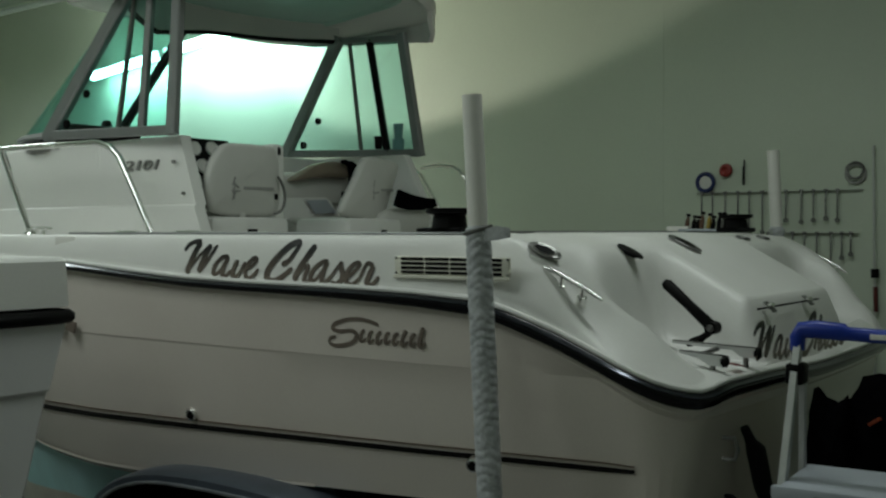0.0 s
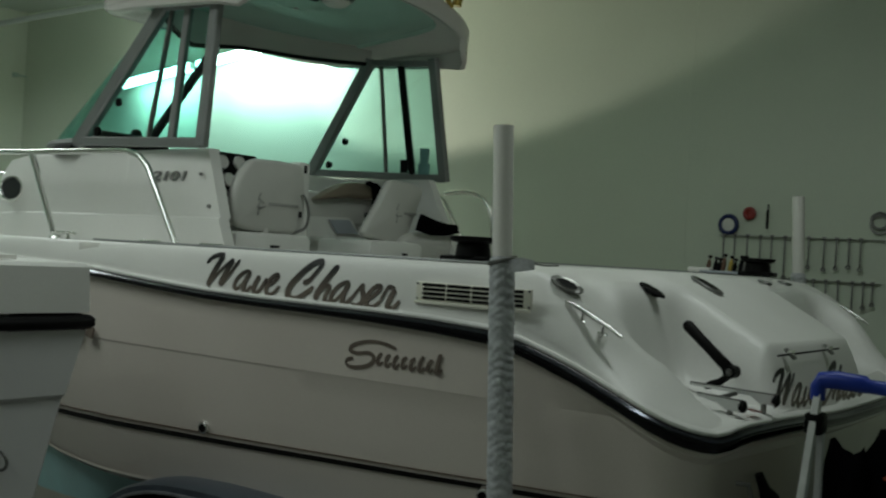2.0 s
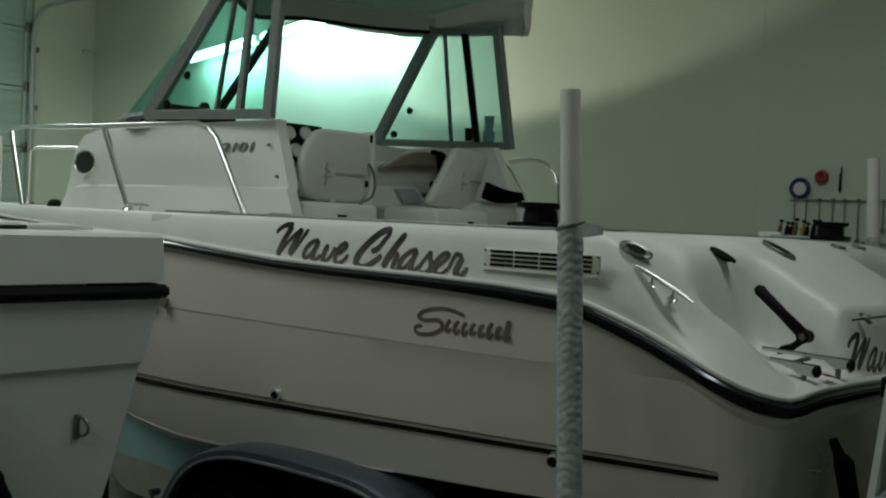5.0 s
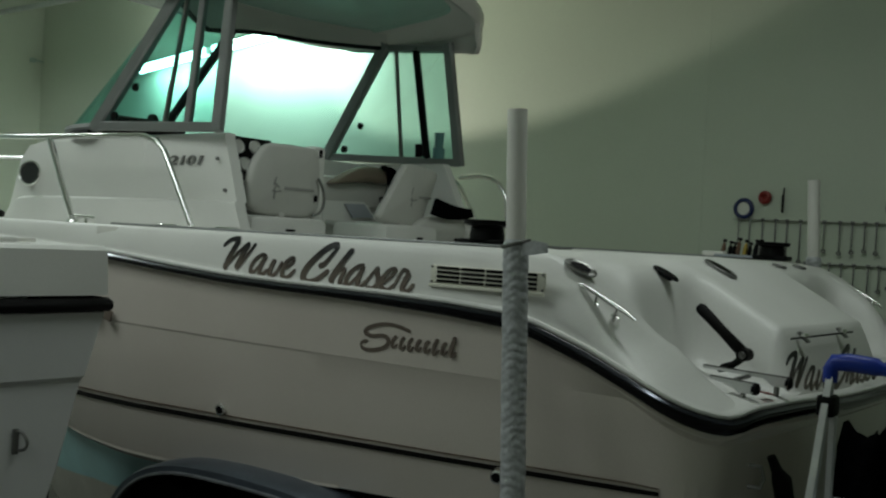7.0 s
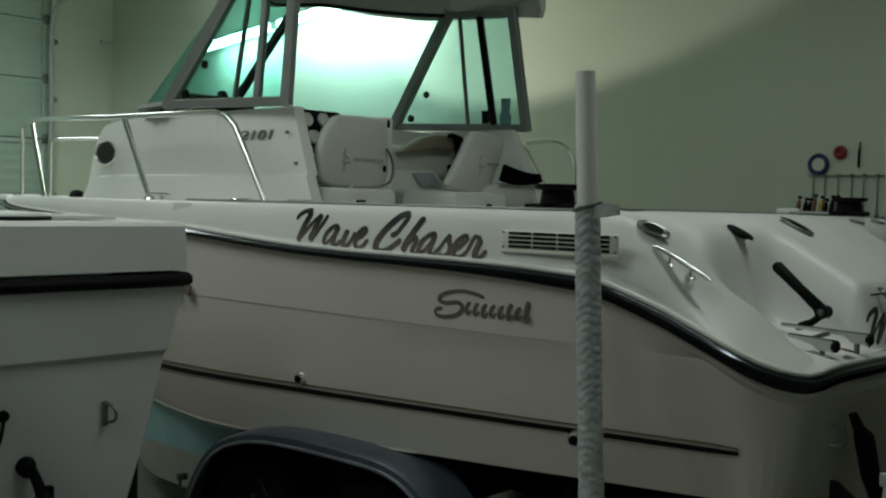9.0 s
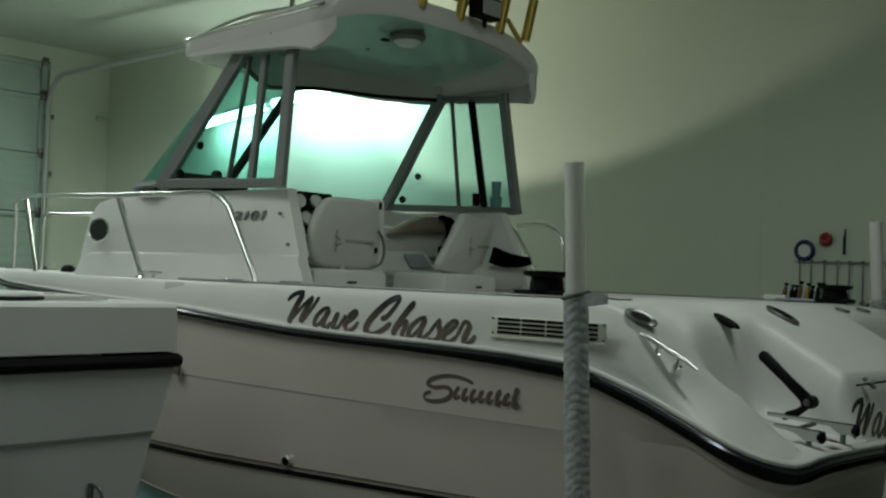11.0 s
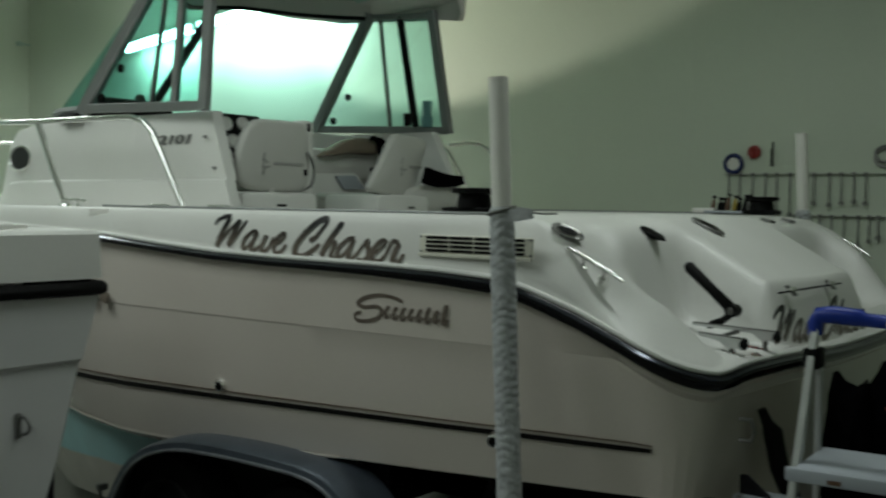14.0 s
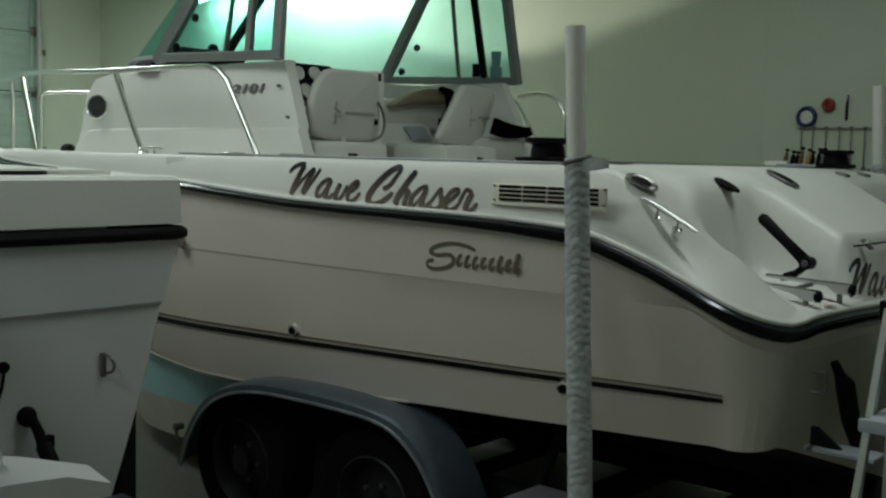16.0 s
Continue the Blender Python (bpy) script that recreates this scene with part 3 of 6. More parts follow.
# dark trim line on the near gunwale's edge
for sgn in (-1, 1):
    pts = [(x, sgn * (lerp(BEAM, x) - 0.05 - 0.09 * smooth(-0.95, -0.6, x)), GUN + 0.006) for x in np.linspace(-2.95, -0.66, 24)]
    part("gunwale_trim", Shape().tube(pts, 0.0055, 6), ALU, boat, "thin dark grey gunwale edge trim")

# foredeck and walkaround
fore = []
for k in range(30):
    x = -6.83 + 4.45 * k / 29
    hb = lerp(BEAM, x) - 0.032
    row = []
    for j in range(13):
        v = 2 * j / 12 - 1
        row.append((x, v * hb, GUN - (0.035 * smooth(1.0, 0.9, abs(v)) if hb > 0.5 else 0.0)))
    fore.append(row)
part("foredeck", Shape().grid(fore), GEL, boat, smooth=60)
nose = part("anchor_pulpit", Shape().box((-6.9, 0, 1.575), (0.3, 0.24, 0.07), 0.025), GEL, boat)
part("anchor_roller", Shape().tube([(-7.02, -0.06, 1.59), (-7.02, 0.06, 1.59)], 0.03, 12), STEEL, nose)


# cabin trunk
def trunk_half(x):
    return lerp([(-5.3, 0.36), (-5.05, 0.52), (-4.85, 0.62), (-4.6, 0.70), (-4.2, 0.78), (-3.8, 0.835), (-3.4, 0.865), (-2.3, 0.885)], x)


def trunk_top(x):
    return lerp([(-5.3, 1.6), (-5.0, 1.62), (-4.86, 1.70), (-4.77, 1.845), (-4.665, 1.972), (-4.53, 2.043), (-4.285, 2.062), (-2.3, 2.066)], x)


def trunk_row(x, sgn_list=(-1, 1), closed=True):
    w, t = trunk_half(x), trunk_top(x)
    h = t - 1.57
    half = [(w + 0.012, 1.57), (w + 0.01, 1.57 + h * 0.30), (w + 0.006, 1.57 + h * 0.33), (w - 0.006, 1.57 + h * 0.345), (w - 0.022, 1.57 + h * 0.72), (w - 0.03, t - 0.03), (w - 0.042, t - 0.008), (w - 0.07, t)]
    return half


fx = [-5.3 + 1.7 * k / 50 for k in range(51)]
rows = []
for x in fx:
    h = trunk_row(x)
    rows.append([(x, -y, z) for y, z in h] + [(x, 0, h[-1][1] + 0.02)] + [(x, y, z) for y, z in reversed(h)])
part("cabin_trunk", Shape().grid(rows), GEL, boat, "white cabin trunk with a moulded crease", smooth=35)
for sgn in (-1, 1):
    s = Shape()
    outer, inner = [], []
    for k in range(14):
        f = k / 13
        x = -3.6 + 1.22 * f
        h = trunk_row(x)
        row = []
        for y, z in h[:-1]:
            xx = -3.6 + (x + 3.6) * (1.225 - 0.22 * (z - 1.57) / 0.495) / 1.22
            row.append((xx, sgn * y, z))
        outer.append(row)
        inner.append([(p[0], p[1] - sgn * 0.06, p[2]) for p in row])
    full = [o + list(reversed(i)) for o, i in zip(outer, inner)]
    base = len(s.v)
    s.grid(full)
    n = len(full[0])
    s.f.append(tuple(base + 13 * n + k for k in range(n)))
    side = part("cabin_side", s, GEL, boat, smooth=35)
    for xx, zz in ((-2.60, 1.935), (-2.535, 1.79), (-2.475, 1.665)):
        part("screw", Shape().turn([(0.0, 0.009), (0.007, 0.007), (0.009, -0.006)], (xx, sgn * 0.879, zz), (0, sgn, 0), 10), STEEL, side)
# model number and porthole
part("model_number", words("2101", 0.062, Matrix.Translation((-2.975, -0.865, 1.907)) @ Matrix.Rotation(radians(88), 4, "X"), 0.22, 0.003, 0.0012, 2.1), GREYED, boat, "dark grey italic number 2101")


def porthole(x, sgn):
    y = trunk_half(x) + 0.012
    p = Vector((x, sgn * y, 1.865))
    ax = Vector((0.42, sgn * 1, 0.08)).normalized()
    h = part("porthole", Shape().turn([(0.074, -0.07), (0.074, 0.012), (0.069, 0.016), (0.063, 0.012), (0.061, -0.01)], p, ax, 28), CHROME, boat, "round chrome-rimmed porthole")
    part("pane", Shape().turn([(0.0, 0.002), (0.062, 0.002)], p, ax, 24), material("dark_pane", (0.05, 0.055, 0.055), 0.15, vary=0.2), h)


porthole(-4.36, -1)

# pilothouse windows: bottom rail, sloping front post, aft post and a sliding divider on each side
ZB, ZT = 2.108, 2.763
BF, BA, TF, TA = (-3.60, 0.85), (-2.57, 0.91), (-3.083, 0.768), (-2.625, 0.82)


def spar(a, b, w, d, s=None):
    """A flat bar from a to b, w wide across and d deep athwart."""
    s = s or Shape()
    a, b = Vector(a), Vector(b)
    ax = (b - a).normalized()
    across = ax.cross(Vector((0, 1, 0))).normalized()
    deep = across.cross(ax)
    rows = []
    for p in (a, b):
        rows.append([p + across * w / 2 * i + deep * d / 2 * j for i, j in ((-0.8, -1), (0.8, -1), (1, -0.7), (1, 0.7), (0.8, 1), (-0.8, 1), (-1, 0.7), (-1, -0.7))])
    base = len(s.v)
    s.grid(rows, close_v=True)
    s.f.append(tuple(base + k for k in range(8)))
    s.f.append(tuple(base + 8 + k for k in range(8)))
    return s


def at(c, sgn, z):
    return (c[0], sgn * c[1], z)


def mixed(a, b, t):
    return tuple(p + (q - p) * t for p, q in zip(a, b))


for sgn in (-1, 1):
    lowf, lowa, topf, topa = at(BF, sgn, ZB), at(BA, sgn, ZB - 0.034), at(TF, sgn, ZT), at(TA, sgn, ZT - 0.026)
    frm = part("window_frame", spar(lowf, lowa, 0.045, 0.035), ALU, boat, "grey aluminium side window frame")
    part("front_post", spar(mixed(lowf, topf, -0.03), mixed(lowf, topf, 1.03), 0.078, 0.045), ALU, frm)
    part("aft_post", spar(mixed(lowa, topa, -0.03), mixed(lowa, topa, 1.05), 0.06, 0.04), ALU, frm)
    part("top_bar", spar(topf, topa, 0.035, 0.03), ALU, frm)
    part("divider", spar(mixed(lowf, lowa, 0.775), mixed(topf, topa, 0.50), 0.042, 0.03), ALU if sgn < 0 else RUBBER, frm)
    part("slider_edge", spar(mixed(lowf, lowa, 0.587), mixed(topf, topa, 0.19), 0.02, 0.02), STEEL, frm)
    s = Shape()
    s.grid([[lowf, lowa], [topf, topa]])
    g = part("pane", s, GLASS, frm, "green-tinted window glass")
    g.visible_shadow = False
    s = Shape().turn([(0.0, 0.012), (0.02, 0.01), (0.022, -0.004)], mixed(mixed(lowf, lowa, 0.16), mixed(topf, topa, 0.16), 0.30), (0, sgn, 0), 12)
    part("latch", s, MATTE, frm)
    part("latch", Shape().turn([(0.0, 0.012), (0.022, 0.01), (0.024, -0.004)], mixed(mixed(lowf, lowa, 0.11), mixed(topf, topa, 0.11), 0.08), (0, sgn, 0), 12), MATTE, frm)

# windshield: curved lower and upper edges between the front posts, with two uprights
lower, upper = [], []
for k in range(25):
    v = 2 * k / 24 - 1
    bulge, brow = 1 - abs(v) ** 6, 1 - abs(v) ** 2.5
    lower.append(Vector((BF[0] - 0.50 * bulge, v * BF[1], ZB - 0.005)))
    upper.append(Vector((TF[0] - 0.30 * brow, v * TF[1], ZT - lerp([(-1, 0.02), (-0.5, 0.085), (-0.25, 0.05), (0, 0.022), (0.25, 0.01), (1, 0.0)], v))))
glass_low, glass_top = [], []
for k in range(33):
    v = math.sin(math.pi / 2 * (2 * k / 32 - 1))
    glass_low.append(Vector((BF[0] - 0.50 * (1 - abs(v) ** 14), v * BF[1], ZB - 0.005)))
    glass_top.append(Vector((TF[0] - 0.32 * (1 - abs(v) ** 8), v * TF[1], ZT - 0.02)))
wind = part("windshield_frame", Shape().tube(glass_low, 0.026, 8), ALU, boat, "grey windshield frame")
part("head_bar", Shape().tube([p + Vector((0.0, 0, -0.002)) for p in upper], 0.014, 8), MATTE, wind, "black windshield head gasket")
g = part("windshield_pane", Shape().grid([glass_low, between(glass_low, glass_top, 0.5), glass_top]), GLASS, wind, "green-tinted curved windshield glass")
g.visible_shadow = False
part("upright", spar((-3.937, -0.245, 2.08), (-3.315, -0.225, 2.70), 0.045, 0.035), MATTE, wind)

for sgn in (-1, 1):
    part("corner_gasket", Shape().tube([(-3.64, sgn * 0.86, 2.072), (-3.78, sgn * 0.85, 2.072), (-3.93, sgn * 0.80, 2.07)], [0.02, 0.024, 0.012], 8), MATTE, wind)
# hardtop: a thin crowned roof that rises aft, a ceiling panel and side skirts
TOPLINE = [(-3.76, 0.0), (-3.73, 0.4), (-3.65, 0.70), (-3.50, 0.83), (-3.2, 0.885), (-2.60, 0.905), (-2.44, 0.885), (-2.38, 0.84), (-2.36, 0.74), (-2.355, 0.36), (-2.35, 0.0)]
fullline = TOPLINE + [(x, -y) for x, y in reversed(TOPLINE[1:-1])]


def resample(poly, n):
    pts = [Vector((x, y, 0)) for x, y in poly]
    pts.append(pts[0])
    d = [0]
    for a, b in zip(pts, pts[1:]):
        d.append(d[-1] + (b - a).length)
    out = []
    for k in range(n):
        t = d[-1] * k / n
        i = max(j for j in range(len(d) - 1) if d[j] <= t)
        out.append(pts[i].lerp(pts[i + 1], (t - d[i]) / (d[i + 1] - d[i])))
    for _ in range(1):
        out = [(out[i - 1] + out[i] * 2 + out[(i + 1) % n]) / 4 for i in range(n)]
    return out


rim = resample(fullline, 96)
MID = Vector((-2.95, 0, 0))


def roof_z(x, y, dz=0.0):
    return 2.872 + 0.008 * smooth(-3.6, -2.6, x) + (0.05 + 0.13 * smooth(-3.3, -2.36, x)) * (1 - min(1, abs(y) / 0.93) ** 3.2) + dz


def roof_ring(scale, dz):
    return [Vector((MID.x + (p.x - MID.x) * scale, p.y * scale, roof_z(MID.x + (p.x - MID.x) * scale, p.y * scale, dz))) for p in rim]


rows = [roof_ring(*q) for q in ((0.05, 0.01), (0.5, 0.01), (0.9, 0.006), (0.97, 0.002), (0.988, -0.004), (0.998, -0.014), (1.0, -0.03), (1.0, -0.075), (0.993, -0.098), (0.975, -0.108), (0.93, -0.10), (0.86, -0.07), (0.80, -0.066))]
top = part("hardtop", Shape().grid(rows, close_v=True), ROOF, boat, "white moulded hardtop roof", smooth=50)
part("ceiling_panel", Shape().grid([roof_ring(0.80, -0.066), roof_ring(0.785, -0.052), roof_ring(0.4, -0.05), roof_ring(0.02, -0.05)], close_v=True), material("greenish_headliner", (0.40, 0.56, 0.49), 0.16, vary=0.06, coat=0.5), top, "glossy pale green ceiling panel")
for sgn in (-1, 1):
    line = [p for p in rim if p.y * sgn > 0.72 and -3.60 < p.x < -2.362]
    line.sort(key=lambda p: p.x)
    s = Shape()
    outer, low, inner, high = [], [], [], []
    for p in line:
        zl = lerp([(-3.60, 2.80), (-3.40, 2.762), (-3.04, 2.742), (-2.53, 2.712), (-2.44, 2.695), (-2.40, 2.70), (-2.37, 2.80)], p.x)
        q = Vector((p.x, p.y, 0)) + Vector((MID.x - p.x, -p.y, 0)).normalized() * 0.006
        g = q + Vector((MID.x - p.x, -p.y, 0)).normalized() * 0.03
        zt = roof_z(p.x, p.y, -0.03)
        high.append(q + Vector((0, 0, zt)))
        outer.append(q + Vector((0, 0, zl + 0.006)))
        low.append(g + Vector((0, 0, zl)))
        inner.append(g + Vector((0, 0, zt)))
    s.grid([high, outer, low, inner], close_u=True)
    n = len(line)
    s.f += [(0, n, 2 * n, 3 * n), (n - 1, 2 * n - 1, 3 * n - 1, 4 * n - 1)]
    part("skirt", s, ROOF, top)
fas = [Vector((p.x, p.y, roof_z(p.x, p.y, -0.05))) for p in upper]
part("fascia", Shape().grid([[p + Vector((0.016, 0, 0.006)) for p in upper], [p + Vector((0.016, 0, 0)) for p in fas]]), ROOF, top)
part("bolt", Shape().turn([(0.0, 0.006), (0.008, 0.004), (0.01, -0.002)], (-2.70, -0.892, 2.80), (0, -1, 0), 10), STEEL, top)
near = [p for p in roof_ring(1.002, -0.02) if p.y < -0.5 and p.x < -2.37]
near.sort(key=lambda p: p.x)
part("edge_trim", Shape().tube(near, 0.010, 8), CHROME, top, "thin bright edge trim")
s = Shape().turn([(0.0, -0.05), (0.05, -0.045), (0.075, -0.025), (0.085, 0.0), (0.085, 0.02)], (-2.68, 0.03, 2.955), (0, 0, 1), 24)
dome = part("dome_light", s, PVC, top, "round white dome light, unlit")
part("bezel", Shape().turn([(0.074, -0.022), (0.086, -0.02), (0.1, -0.004), (0.1, 0.012)], (-2.68, 0.03, 2.955), (0, 0, 1), 24), STEEL, dome, "dull steel ring")
part("switch", Shape().box((-2.76, -0.06, 2.935), (0.03, 0.05, 0.015), 0.004), MATTE, dome)
# grab rail and aerial base along the roof's near edge
s = Shape()
s.tube([(-2.70, -0.78, 2.90), (-2.72, -0.78, 2.945), (-3.0, -0.76, 2.962), (-3.3, -0.72, 2.955), (-3.5, -0.70, 2.93), (-3.52, -0.70, 2.89)], 0.011, 8)
part("roof_rail", s, CHROME, top)
s = Shape()
s.tube([(-2.58, -0.72, 2.95), (-2.62, -0.72, 3.2), (-2.9, -0.7, 4.2 - 0.4)], 0.011, 6)
s.tube([(-2.58, -0.72, 2.95), (-2.50, -0.70, 3.3)], 0.011, 6)
s.turn([(0.03, 0.0), (0.03, 0.04), (0.014, 0.06)], (-2.58, -0.72, 2.95), (0, 0, 1), 12)
part("aerial", s, PVC, top, "thin white aerials on a chrome base")
# rod rack: gold tubes on a rail, and a work light between them
s = Shape().tube([(-2.36, -0.62, 3.0), (-2.40, -0.55, 3.10), (-2.40, 0.0, 3.15), (-2.40, 0.55, 3.12), (-2.36, 0.62, 3.0)], 0.014, 8)
rack = part("rod_rack", s, GOLD, top, "gold anodised rod rack")
for y in (-0.22, 0.08, 0.42, 0.66):
    p = Vector((-2.36, y, 3.02))
    q = p + Vector((0.05, 0.03, 0.32))
    s = Shape().tube([p, p.lerp(q, 0.5), q], 0.028, 14)
    part("rod_holder", s, GOLD, rack)
light = part("deck_light", Shape().box((-2.30, 0.22, 3.105), (0.09, 0.19, 0.125), 0.02), MATTE, top, "black square deck floodlight, unlit")
part("lens", Shape().box((-2.252, 0.22, 3.10), (0.012, 0.145, 0.085), 0.006), PRINT, light)
part("bracket", Shape().tube([(-2.30, 0.22, 3.0), (-2.30, 0.22, 3.20)], 0.012, 8), MATTE, light)

# bow rail
def bow_rail(sgn):
    pts = [(-2.47, 1.10, 1.60), (-2.60, 1.10, 1.80), (-2.70, 1.10, 1.95), (-2.76, 1.10, 1.995), (-2.86, 1.095, 2.02), (-3.3, 1.09, 2.025), (-3.7, 1.07, 2.03), (-4.2, 1.02, 2.045), (-4.8, 0.90, 2.07), (-5.4, 0.68, 2.09), (-5.9, 0.46, 2.105)]
    pts += [(-6.15, 0.36, 2.11), (-6.24, 0.33, 2.095), (-6.25, 0.32, 2.0), (-6.25, 0.32, 1.6)] if sgn < 0 else [(-6.3, 0.26, 2.105), (-6.55, 0.13, 2.10), (-6.62, 0.10, 2.08), (-6.63, 0.10, 2.0), (-6.63, 0.10, 1.6)]
    drop = 0.05 if sgn > 0 else 0.0
    pts = [(x, sgn * y, z - drop * smooth(-3.6, -4.6, x)) for x, y, z in pts]
    r = part("bow_rail", Shape().tube(pts, 0.0145, 10), CHROME, boat, "chrome tube bow rail")
    for a, b in (((-3.44, 1.06, 1.60), (-3.68, 1.07, 2.03)), ((-5.62, 0.48, 1.6), (-5.76, 0.50, 2.10))):
        a, b = (a[0], sgn * a[1], a[2]), (b[0], sgn * b[1], b[2])
        part("stanchion", Shape().tube([a, b], 0.015, 8), CHROME, r)
    for x, y in ((-2.47, 1.10), (-3.44, 1.06)):
        part("foot", Shape().turn([(0.0, 0.016), (0.03, 0.012), (0.036, 0.0)], (x, sgn * y, 1.603), (0, 0, 1), 14), CHROME, r)


bow_rail(-1)
bow_rail(1)
# starboard cockpit grab rail
part("grab_rail", Shape().tube([(-2.70, 1.1, 2.0), (-2.56, 1.1, 2.012), (-2.47, 1.1, 2.0), (-2.41, 1.1, 1.97), (-2.37, 1.1, 1.92), (-2.345, 1.1, 1.85), (-2.335, 1.1, 1.75), (-2.33, 1.1, 1.6)], 0.0145, 10), CHROME, boat)


def cleat(c, d, length=0.2, up=(0, 0, 1)):
    d, u, c = Vector(d).normalized(), Vector(up).normalized(), Vector(c)
    s = Shape()
    h = 0.03
    s.tube([c - d * length / 2 + u * h, c - d * length * 0.3 + u * (h + 0.004), c + u * (h + 0.004), c + d * length * 0.3 + u * (h + 0.004), c + d * length / 2 + u * h], [0.005, 0.0075, 0.0085, 0.0075, 0.005], 10)
    for t in (-0.18, 0.18):
        p = c + d * length * t
        s.tube([p - u * 0.03, p + u * 0.003, p + u * 0.006, p + u * 0.02, p + u * (h + 0.004)], [0.016, 0.016, 0.009, 0.0075, 0.009], 12)
    return part("cleat", s, CHROME, boat, "chrome mooring cleat")


cleat((-3.31, -1.10, 1.60), (1, 0.03, 0), 0.2)


def surface(x, y):
    """Height and normal of the stern deck."""
    def h(a, b):
        z = sum(deck_z(a + i * 0.012, b + j * 0.02) for i in (-1, 0, 1) for j in (-1, 0, 1)) / 9
        d, rad, low = rim_gap(a, b), rim_round(a, b), lerp(RUBZ, a) + 0.030
        return low + (z - low) * max(0, 1 - (1 - max(d, 0) / rad) ** (2 / quarter_round(a))) ** (quarter_round(a) / 2) if d < rad else z
    e = 0.02
    n = Vector((-(h(x + e, y) - h(x - e, y)) / (2 * e), -(h(x, y + e) - h(x, y - e)) / (2 * e), 1)).normalized()
    return Vector((x, y, h(x, y) + 0.003)), n


def deck_plate(c, nrm, along, a, b, mat, hole=False, name="rod_holder", label="flush chrome rod holder"):
    """An oval flush fitting."""
    n = Vector(nrm).normalized()
    u = (Vector(along) - n * Vector(along).dot(n)).normalized()
    w = n.cross(u)
    c = Vector(c)
    rows = []
    for f, h in ((1.0, 0.0), (1.0, 0.006), (0.9, 0.009), (0.62, 0.007), (0.58, -0.01)):
        rows.append([c + u * a * f * math.cos(t) + w * b * f * math.sin(t) + n * h for t in [2 * math.pi * k / 24 for k in range(24)]])
    ob = part(name, Shape().grid(rows, close_v=True), mat, boat, label)
    s = Shape()
    s.add([c + u * a * 0.6 * math.cos(t) + w * b * 0.6 * math.sin(t) + n * 0.0082 for t in [2 * math.pi * k / 24 for k in range(24)]], [tuple(range(24))])
    part("well", s, MATTE, ob)


for x, y, a, b, mat, nm, lb in ((-0.385, -0.30, 0.07, 0.042, STEEL, "deck_fitting", "flush dark deck filler plate"), (-0.50, 0.606, 0.034, 0.022, STEEL, "deck_fitting", "flush dark deck fitting"), (-0.50, 0.86, 0.034, 0.022, STEEL, "deck_fitting", "flush dark deck fitting")):
    p, n = surface(x, y)
    deck_plate(p, n, (1, 0, 0), a, b, mat, name=nm, label=lb)
p, n = surface(-0.498, -1.13)
deck_plate(p + Vector((0, 0, 0.002)), (0.42, -0.30, 0.86), (1, 0, 0), 0.058, 0.036, SATIN)
deck_plate((-0.412, -0.70, 1.545), (0.45, 0, 0.89), (1, 0, 0), 0.052, 0.031, MATTE, name="deck_fitting", label="flush black deck drain fitting")
for x in (-2.62, -2.22):
    deck_plate((x, -1.12, GUN + 0.008), (0, 0, 1), (1, 0, 0), 0.075, 0.03, CHROME, name="deck_fitting", label="flush chrome gunwale plate")

cleat((-0.384, -1.158, 1.431), (0.193, 0.0, -0.092), 0.225, (0.35, -0.3, 0.88))
cleat((-0.27, 1.12, 1.428), (0.12, 0.0, -0.07), 0.17, (0.3, 0.3, 0.9))

# vent grille on the near topside
vent = part("vent_grille", Shape().box((-0.78, -1.249, 1.505), (0.46, 0.010, 0.062), 0.004), VENT, boat, "ivory louvred engine vent")
for j in range(4):
    for row in range(4):
        part("slot", Shape().box((-0.933 + 0.102 * j, -1.2555, 1.5275 - 0.0148 * row), (0.096, 0.003, 0.0095), 0.001), MATTE, vent)
s = Shape()
for x in (-1.003, -0.557):
    for z in (1.480, 1.530):
        part("screw", Shape().turn([(0.0, 0.003), (0.0035, 0.002), (0.0045, -0.002)], (x, -1.2555, z), (0, -1, 0), 8), STEEL, vent)
s.box((-0.78, -1.257, 1.468), (0.46, 0.012, 0.012), 0.003)
part("sill", s, VENT, vent)

# lettering on the near topside and on the transom, and the maker's mark as plain shapes
RX = Matrix.Rotation(radians(90), 4, "X")


def topside_y(x, z):
    """How far out the near topside stands at a height."""
    low, top = lerp(RUBZ, x) + 0.033, GUN
    y0, y1 = -(lerp(BEAM, x) + 0.004), -(lerp(BEAM, x) - top_in(x))
    a = math.asin(min(1, max(0, (z - low) / (top - low)) ** (1 / 1.35)))
    return y1 + (y0 - y1) * math.cos(a) ** 1.35


def lay_on_topside(me):
    """Bends flat letters onto the curved side."""
    for v in me.vertices:
        v.co.y += 1.253 + topside_y(v.co.x, v.co.z) - 0.0016


